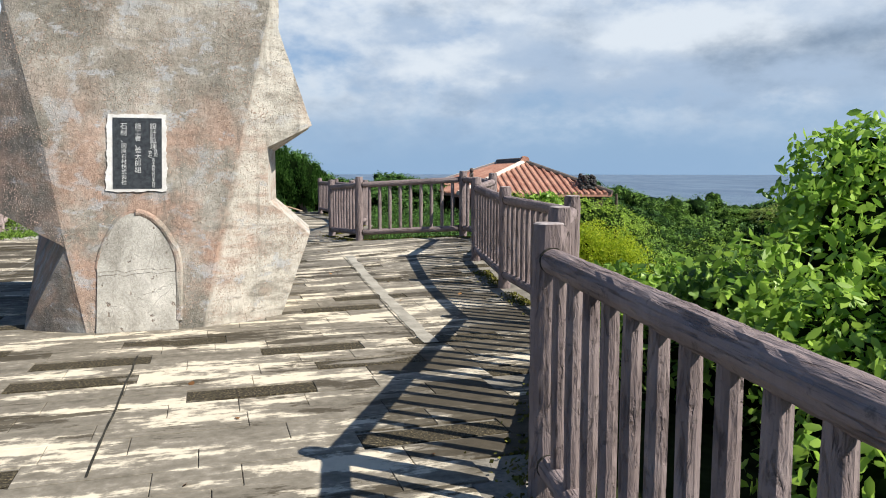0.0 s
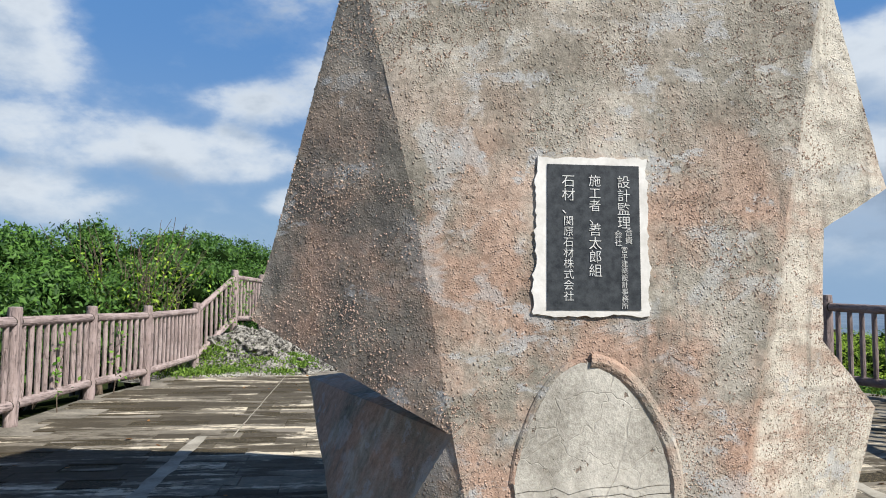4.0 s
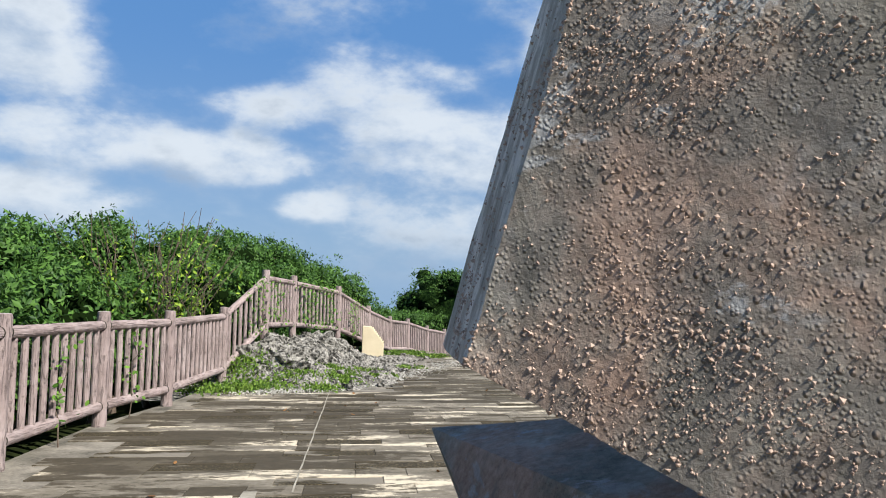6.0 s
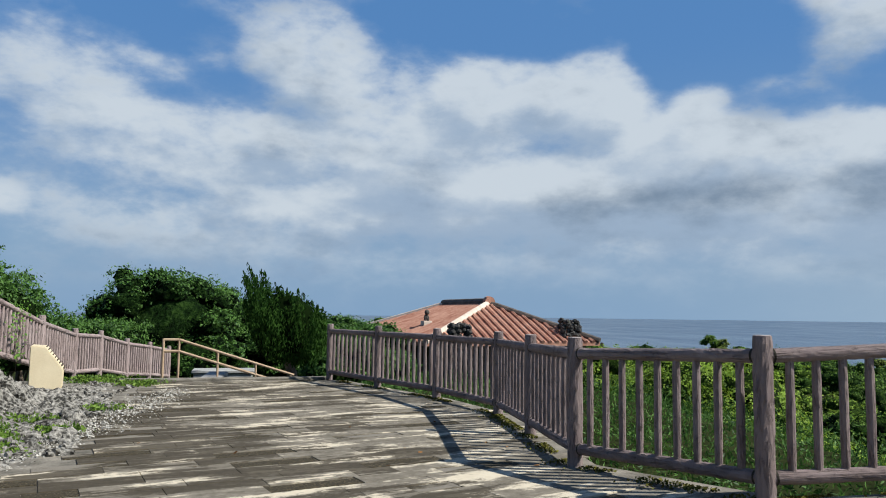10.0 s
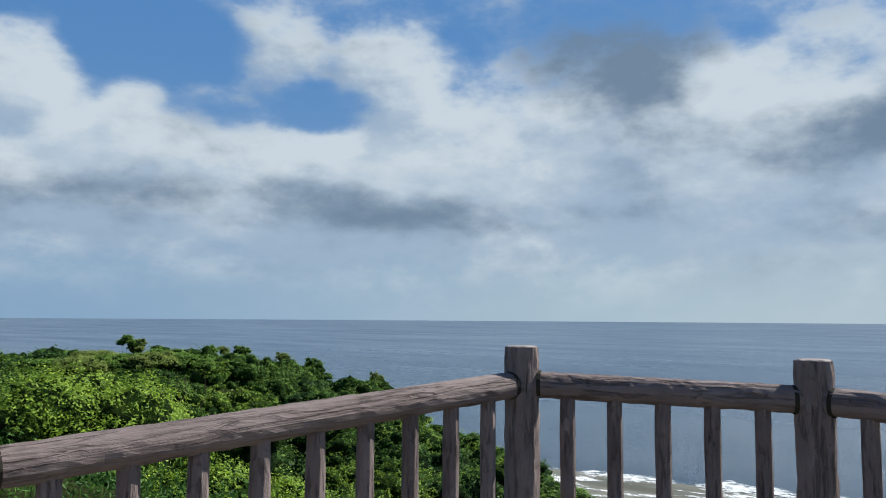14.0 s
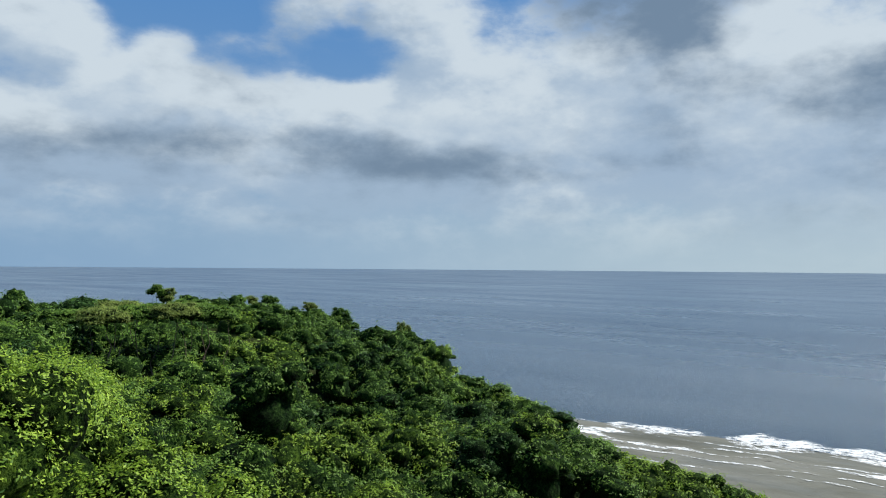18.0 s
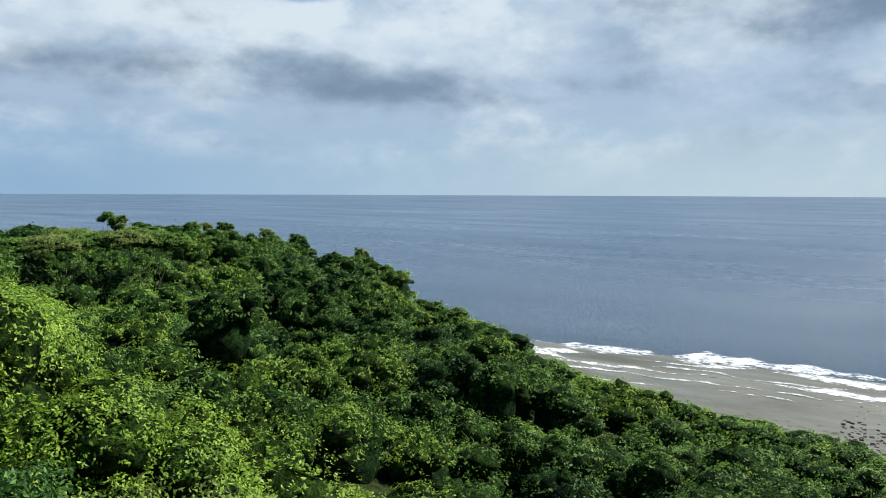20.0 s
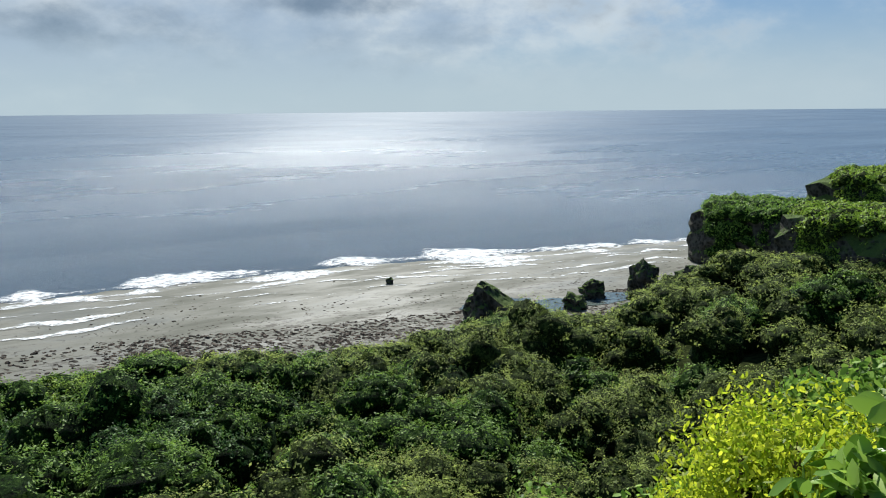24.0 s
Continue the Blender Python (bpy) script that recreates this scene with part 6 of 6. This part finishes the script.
def build_mound():
    xs, ys = np.arange(-11.0, -6.9, 0.05), np.arange(15.7, 27.6, 0.055)
    X, Y = np.meshgrid(xs, ys)
    base, lev = mound_height(X, Y), rock_level(X, Y)
    Z = np.zeros_like(X)
    for i in range(X.shape[0]):
        for j in range(X.shape[1]):
            p = Vector((X[i, j], Y[i, j], 0))
            q = p + noise.noise_vector(p * 2.2) * 0.22
            n = 0.5 - abs(noise.noise(q * 1.5 + Vector((3, 1, 0)))) * 1.3 - abs(noise.noise(q * 4.2)) * 0.8 + abs(noise.noise(q * 11)) * 0.4 + noise.noise(q * 24) * 0.2
            Z[i, j] = -0.17 + base[i, j] * 0.05 + lev[i, j] + min(1.0, 0.35 + lev[i, j] * 2.2) * base[i, j] * 0.34 * n
    me = mesh_from("rock", np.stack([X, Y, Z], -1).reshape(-1, 3), grid_faces(*X.shape), M_ROCK)
    crop = tagged(new("rock_outcrop"), "grey pitted coral limestone outcrop inside the fence", "rock")
    part("bedrock", me, None, crop)
    rnd = random.Random(19)
    shapes = []
    for k in range(9):
        bm = bmesh.new()
        bmesh.ops.create_icosphere(bm, subdivisions=3, radius=1)
        off = Vector((k * 5, k * 2, 0))
        for v in bm.verts:
            d = v.co.copy()
            v.co = d * (1 + 0.45 * noise.noise(d * 1.5 + off) - 0.42 * abs(noise.noise(d * 2.9 + off)) - 0.34 * abs(noise.noise(d * 6.1 + off)) + 0.12 * noise.noise(d * 13 + off))
        sm = bpy.data.meshes.new("rock_lump")
        bm.to_mesh(sm)
        bm.free()
        sm.materials.append(M_ROCK)
        shapes.append(sm)
    for k in range(190):
        x, y = rnd.uniform(-10.3, -7.3), rnd.uniform(16.5, 26.6)
        h = float(mound_height(x, y))
        if h < 0.3 or (y < 17.6 and x < -9.2):
            continue
        lev = float(rock_level(x, y))
        s = rnd.uniform(0.07, 0.17) + min(0.16, lev * 0.34) * rnd.uniform(0.2, 1.0)
        if y > 22.4:
            s *= 0.7
        ob = part("rock_lump", shapes[k % 9], None, crop)
        ob.matrix_basis = Matrix.LocRotScale((x, y, -0.13 + lev), Euler((rnd.uniform(-0.6, 0.6), rnd.uniform(-0.6, 0.6), rnd.uniform(0, 6))), (s * 1.35, s * 1.15, s * rnd.uniform(0.6, 1.0)))
    # grass and weeds in its hollows
    rng = np.random.RandomState(21)
    P, N = [], []
    tufts = [(-9.75, 16.5, 0.7, 0.5), (-9.3, 16.9, 0.6, 0.4), (-9.9, 17.6, 0.5, 1.0), (-9.0, 17.75, 0.5, 0.35), (-8.75, 19.2, 0.45, 0.4), (-8.5, 20.2, 0.35, 0.3), (-8.1, 18.0, 0.3, 0.3), (-8.3, 17.1, 0.35, 0.25),
             (-7.9, 21.6, 0.3, 0.3), (-8.4, 18.5, 0.4, 0.35), (-7.9, 19.4, 0.3, 0.25), (-9.4, 18.6, 0.35, 0.4), (-8.2, 25.6, 0.5, 0.4), (-9.2, 26.5, 0.7, 0.5)]
    for x, y, r, h in tufts:
        n = int(1500 * r)
        q = rng.normal(0, r * 0.42, (n, 2)) + (x, y)
        bz = -0.14 + rock_level(q[:, 0], q[:, 1])
        P.append(np.stack([q[:, 0], q[:, 1], bz + rng.uniform(0.02, 0.22 * h + 0.05, n)], 1))
        N.append(rng.normal(0, 1, (n, 3)) * (1, 1, 0.3))
    P, N = np.concatenate(P), np.concatenate(N)
    tagged(new("weeds", foliage_mesh("weeds", P, N, np.full(len(P), 0.032), M_GRASS, rng, 0.5, 0.6, False, -0.5)), "bright green grass and weeds among the rocks", "grass", kind="stuff")
    # white coral gravel round its foot
    n = 5200
    a = rng.uniform(0, 1, n)
    gx = np.interp(a, [0, 0.35, 0.7, 1], [-9.3, -8.2, -7.6, -7.3]) + rng.normal(0, 0.22, n)
    gy = np.interp(a, [0, 0.35, 0.7, 1], [16.3, 17.2, 20.0, 24.5]) + rng.normal(0, 0.25, n)
    gz = np.maximum(-0.075, -0.1 + rock_level(gx, gy)) + 0.01
    tagged(new("gravel", foliage_mesh("gravel", np.stack([gx, gy, gz], 1), np.tile([[0, 0, 1.0]], (n, 1)), np.full(n, 0.015), M_GRAVEL, rng, 0.8, 0.5)), "white coral gravel at the foot of the rocks", "gravel", kind="stuff")


def boulder(name, label, x, y, z, size, seed, mat=None, sub=4, jag=0.5, flat_top=False, group=""):
    bm = bmesh.new()
    bmesh.ops.create_icosphere(bm, subdivisions=sub, radius=1)
    off = Vector((seed * 3.7, seed * 1.3, 0))
    for v in bm.verts:
        d = v.co.copy()
        if flat_top:
            m = max(abs(d.x), abs(d.y), abs(d.z))
            d = d.lerp(d / m, 0.75)
        k = 1 + jag * noise.noise(d * 1.6 + off) + jag * 0.5 * noise.noise(d * 4.2 + off) + jag * 0.25 * noise.noise(d * 9 + off)
        v.co = Vector((d.x * size[0], d.y * size[1], d.z * size[2])) * k
    me = bpy.data.meshes.new(name)
    bm.to_mesh(me)
    bm.free()
    me.materials.append(mat or M_ROCK_DARK)
    ob = tagged(new(name, me), label, "rock", group)
    ob.location = (x, y, z)
    return ob


def shore_rocks():
    g = "rocks on the reef flat"
    big = boulder("shore_rock", "large dark wedge-shaped rock with green growth on the reef flat", 95, -47.6, -28.6, (4.4, 4.6, 4.3), 1, jag=0.3, group=g)
    for v in big.data.vertices:
        k = max(0.0, v.co.z + 1.0) / 5.0
        v.co.y = v.co.y * (1 - 0.45 * k) + 2.6 * k
        v.co.x *= 1 - 0.35 * k
    boulder("shore_rock", "dark jagged rock stack on the reef flat", 95.5, -78, -28.0, (2.5, 2.4, 3.6), 2, group=g)
    boulder("shore_rock", "dark jagged rock stack on the reef flat", 98, -68.5, -28.9, (2.0, 1.9, 1.9), 3, group=g)
    boulder("shore_rock", "low dark rock on the reef flat", 94, -61.5, -29.2, (1.9, 1.8, 1.5), 4, group=g)
    boulder("shore_rock", "low dark rock beside the trees", 84, -31, -28.8, (2.3, 2.0, 2.0), 5, group=g)
    boulder("shore_rock", "small lone dark rock on the reef flat", 125.3, -43.3, -29.7, (0.7, 0.7, 0.8), 6, sub=3, group=g)
    boulder("shore_rock", "dark jagged rock by the trees", 91, -84, -28.2, (2.8, 2.6, 3.0), 7, group=g)
    for k, (x, y, z, s) in enumerate([(102, -117, -25.0, (13, 11, 6.6)), (78, -112, -24.0, (11, 11, 7.0)), (92, -150, -22.0, (16, 18, 9))]):
        boulder("cliff_headland", "dark overhanging limestone headland with green scrub on top", x, y, z, s, 11 + k, jag=0.16, flat_top=True, group="limestone headlands")
        rng = np.random.RandomState(50 + k)
        P, N, V, F = [], [], [], []
        for i in range(360):
            a, q = rng.uniform(0, 6.28), math.sqrt(rng.uniform(0, 1))
            drop = 0.0
            if i % 3 and math.cos(a) < 0.55:
                q, drop = 1.0, rng.uniform(0, 1.5) * s[2]  # hanging down the landward sides
            c = np.array([x + math.cos(a) * q * s[0] * 0.95, y + math.sin(a) * q * s[1] * 0.95, z + s[2] * 0.98 + rng.uniform(-0.6, 0.5) - drop])
            rad = np.array([1.0, 1.0, 0.75]) * rng.uniform(1.3, 2.3)
            p, d = dome_points(c, rad, 150, rng)
            P.append(p), N.append(d)
            core_dome(V, F, c, rad, rng, 8, 4, 0.82, 0.18)
        P, N = np.concatenate(P), np.concatenate(N)
        tagged(new("headland_scrub", foliage_mesh("headland_scrub", P, N, np.full(len(P), 0.27), M_LEAF_BRIGHT if k else M_LEAF, rng, 0.5, 0.5)), "green scrub covering the limestone headland", "scrub", kind="stuff")
        tagged(new("headland_shade", mesh_from("headland_shade", V, F, M_SHELL_OLIVE if k else M_SHELL, True)), "low green boughs of the headland scrub", "scrub", kind="stuff")
    # rubble along the foot of the wood
    rng = np.random.RandomState(33)
    V, F = [], []
    for i in range(26000):
        y = rng.uniform(-110, 30)
        if y > 8 and rng.uniform() < 0.8:
            continue
        inner = float(np.interp(y, [-110, -78, -42, 19, 33, 76], [86, 88, 90, 102, 108, 120]))
        x = inner - 4 + abs(rng.normal(0, 1)) * 12 + 6 * noise.noise((y * 0.06, 4, 0))
        q = rng.uniform(0.10, 0.42) * (0.6 if x > inner + 12 else 1)
        b = len(V)
        for kx, ky, kz in ((-1, -1, 0), (1, -1, 0), (1, 1, 0), (-1, 1, 0), (-0.5, -0.6, 1), (0.6, -0.5, 0.8), (0.5, 0.6, 1), (-0.6, 0.5, 0.7)):
            V.append((x + kx * q * rng.uniform(0.6, 1.2), y + ky * q * rng.uniform(0.6, 1.4), -30.12 + kz * q * rng.uniform(0.3, 1.0)))
        for f in ((0, 1, 5, 4), (1, 2, 6, 5), (2, 3, 7, 6), (3, 0, 4, 7), (4, 5, 6, 7)):
            F.append(tuple(b + k for k in f))
    tagged(new("beach_rubble", mesh_from("beach_rubble", V, F, M_RUBBLE)), "dark wet rubble along the edge of the wood", "rocks", kind="stuff")


def tide_pools():
    """Still water left between the rubble and the wood."""
    rng = np.random.RandomState(71)
    for x, y, w, ln in [(87.5, -6, 2.2, 9), (86.5, -24, 2.0, 8), (85.5, -41, 2.4, 7), (92, 14, 2.2, 8), (97, -60, 3.4, 6), (96, -70, 3.2, 7), (103, -52, 2.0, 6)]:
        n = 22
        V = [(x, y, -29.83)]
        for k in range(n):
            a = 2 * math.pi * k / n
            q = 1 + 0.45 * noise.noise((math.cos(a) * 1.7 + x, math.sin(a) * 1.7 + y, 0.0))
            V.append((x + math.cos(a) * w * q, y + math.sin(a) * ln * q, -29.83))
        tagged(new("tide_pool", mesh_from("tide_pool", V, [(0, 1 + k, 1 + (k + 1) % n) for k in range(n)], M_POOL)), "still shallow tide pool among the dark rubble", "water", group="tide pools", kind="structure")


def fence_foot():
    """Moss and litter gathered under the seaward fence, and dry leaves blown over the paving."""
    rng = np.random.RandomState(88)
    P = []
    for (x1, y1), (x2, y2) in zip(RIGHT_POSTS, RIGHT_POSTS[1:]):
        n = int(420 * math.hypot(x2 - x1, y2 - y1))
        f = rng.uniform(0, 1, n)
        patch = np.array([noise.noise((x1 * 2 + k * 4.0, y1 * 2, 1.0)) for k in f])
        keep = patch > -0.12
        f = f[keep]
        P.append(np.stack([x1 + (x2 - x1) * f + 0.02 - np.abs(rng.normal(0, 0.11, len(f))), y1 + (y2 - y1) * f, np.zeros(len(f))], 1))
    P = np.concatenate(P)
    P[:, 2] = floor_z(P[:, 0], P[:, 1]) + rng.uniform(0.004, 0.018, len(P))
    tagged(new("moss", foliage_mesh("moss", P, np.tile([[0, 0, 1.0]], (len(P), 1)), np.full(len(P), 0.017), M_MOSS, rng, 0.7, 0.8)), "olive brown moss and litter along the fence foot", "moss", kind="stuff")
    n = 90
    x, y = rng.uniform(-8, 0.4, n), rng.uniform(1.5, 20, n)
    keep = np.array([inside_plaza(a, b) and mound_height(a, b) < 0.2 and not (-5 < a < -1.2 and 6.4 < b < 10) for a, b in zip(x, y)])
    x, y = x[keep], y[keep]
    P = np.stack([x, y, floor_z(x, y) + 0.012], 1)
    tagged(new("fallen_leaves", foliage_mesh("fallen_leaves", P, np.tile([[0, 0, 1.0]], (len(P), 1)), np.full(len(P), 0.03), M_DRY, rng, 0.5, 0.25, True)), "dry brown leaves scattered on the paving", "leaves", kind="stuff")


build_mound()
shore_rocks()
tide_pools()

# ---- pavers ----
def inside_plaza(x, y):
    hit = False
    for (x1, y1), (x2, y2) in zip(PLAZA, PLAZA[1:] + PLAZA[:1]):
        if (y1 > y) != (y2 > y) and x < (x2 - x1) * (y - y1) / (y2 - y1) + x1:
            hit = not hit
    return hit


def lay_pavers():
    rnd = random.Random(2)
    ca, sa = math.cos(radians(17.5)), math.sin(radians(17.5))
    fields = {False: ([], []), True: ([], [])}
    singles = 0
    v, row = -12.0, 0
    while v < 34:
        depth = 0.28
        u = -16 + rnd.uniform(0, 0.8)
        was_dark = False
        while u < 14:
            ln = rnd.choice((0.84, 0.84, 0.84, 0.42)) * rnd.uniform(0.985, 1.0)
            uc, vc = u + ln / 2, v + depth / 2
            x, y = uc * ca - vc * sa, uc * sa + vc * ca
            u += ln + 0.002
            ends = [((uc + k * ln / 2) * ca - vc * sa, (uc + k * ln / 2) * sa + vc * ca) for k in (-1, 1)]
            if not all(inside_plaza(*e) for e in ends):
                continue
            if mound_height(x, y) > 0.25 or (-4.2 < x < -1.9 and 7.2 < y < 9.2):
                continue
            dark = row % 2 == 0 and not was_dark and rnd.random() < (0.42 if noise.noise((x * 0.35, y * 0.35, 2.0)) > -0.05 or x < -6 or y < 6 else 0.12)
            was_dark = dark
            g = 0.0012
            top = 0.0 + rnd.uniform(-0.002, 0.002) - (0.003 if dark else 0)
            pts = []
            for du, dv, dz in ((-1, -1, -0.02), (1, -1, -0.02), (1, 1, -0.02), (-1, 1, -0.02), (-1, -1, -0.002), (1, -1, -0.002), (1, 1, -0.002), (-1, 1, -0.002), (-1, -1, 0), (1, -1, 0), (1, 1, 0), (-1, 1, 0)):
                inset = 0.003 if dz == 0 else 0.0
                uu, vv = uc + du * (ln / 2 - g - inset), vc + dv * (depth / 2 - g / 2 - inset - (0.035 if dark else 0))
                px, py = uu * ca - vv * sa, uu * sa + vv * ca
                pts.append((px, py, float(floor_z(px, py)) + top + dz))
            fs = [(8, 9, 10, 11)] + [(i, (i + 1) % 4, 4 + (i + 1) % 4, 4 + i) for i in range(4)] + [(4 + i, 4 + (i + 1) % 4, 8 + (i + 1) % 4, 8 + i) for i in range(4)]
            if singles < 300 and -4.6 < x < 0.4 and 2.6 < y < 6.6:
                part("paver", mesh_from("paver", pts, fs, M_GRIT if dark else M_PAVER), None, PLAZA_FLOOR)
                singles += 1
            else:
                V, F = fields[dark]
                b = len(V)
                V.extend(pts)
                F.extend(tuple(b + k for k in f) for f in fs)
        v += depth + 0.002
        row += 1
    for dark, (V, F) in fields.items():
        ob = part("paver_field", mesh_from("paver_field", V, F, M_GRIT_FIELD if dark else M_PAVER_FIELD), None, PLAZA_FLOOR)
        ob["kind"] = "stuff"


lay_pavers()
fence_foot()


def floor_strip(name, a, b, width, mat, label, wander=0.0, lift=0.005):
    """A thin strip let into the paving, following its rise."""
    a, b = Vector((*a, 0)), Vector((*b, 0))
    side = (b - a).normalized().cross(Vector((0, 0, 1))) * width / 2
    n = max(4, int((b - a).length / 0.15))
    V, F = [], []
    for i in range(n + 1):
        c = a.lerp(b, i / n) + side.normalized() * wander * noise.noise((i * 0.45, width * 50, 0))
        k = 1 + (0.5 * noise.noise((i * 0.8, 3, width * 70)) if wander else 0)
        for s in (-1, 1):
            p = c + side * s * k
            V.append((p.x, p.y, float(floor_z(p.x, p.y)) + lift))
    F = [(2 * i, 2 * i + 1, 2 * i + 3, 2 * i + 2) for i in range(n)]
    part(name, mesh_from(name, V, F, mat), None, PLAZA_FLOOR, label)


floor_strip("crack", (-2.42, 5.86), (-1.70, 3.47), 0.014, M_CORE_SOIL, "dark open crack across the paving", 0.012)
floor_strip("joint_line", (-8.41, 17.89), (-6.2, 10.65), 0.014, M_MORTAR_OLD, "pale mortar joint across the paving", 0.008)
floor_strip("border_strip", (-1.52, 12.05), (-0.1, 6.33), 0.13, M_MORTAR_OLD, "pale concrete strip let into the paving", 0.012)
floor_strip("joint_line", (-1.60, 12.0), (-0.19, 6.3), 0.007, M_CORE_SOIL, "dark joint beside the strip", 0.008)
floor_strip("joint_line", (-5.05, 5.72), (-0.05, 7.1), 0.008, M_CORE_SOIL, "dark joint before the monument", 0.012)
floor_strip("border_strip", (-6.5, 10.6), (-5.6, 7.7), 0.12, M_MORTAR_OLD, "pale concrete strip let into the paving", 0.012)
floor_strip("wet_slab", (-7.45, 14.82), (-6.85, 15.0), 0.26, M_GRIT, "dark mossy sunken slab", 0.0)
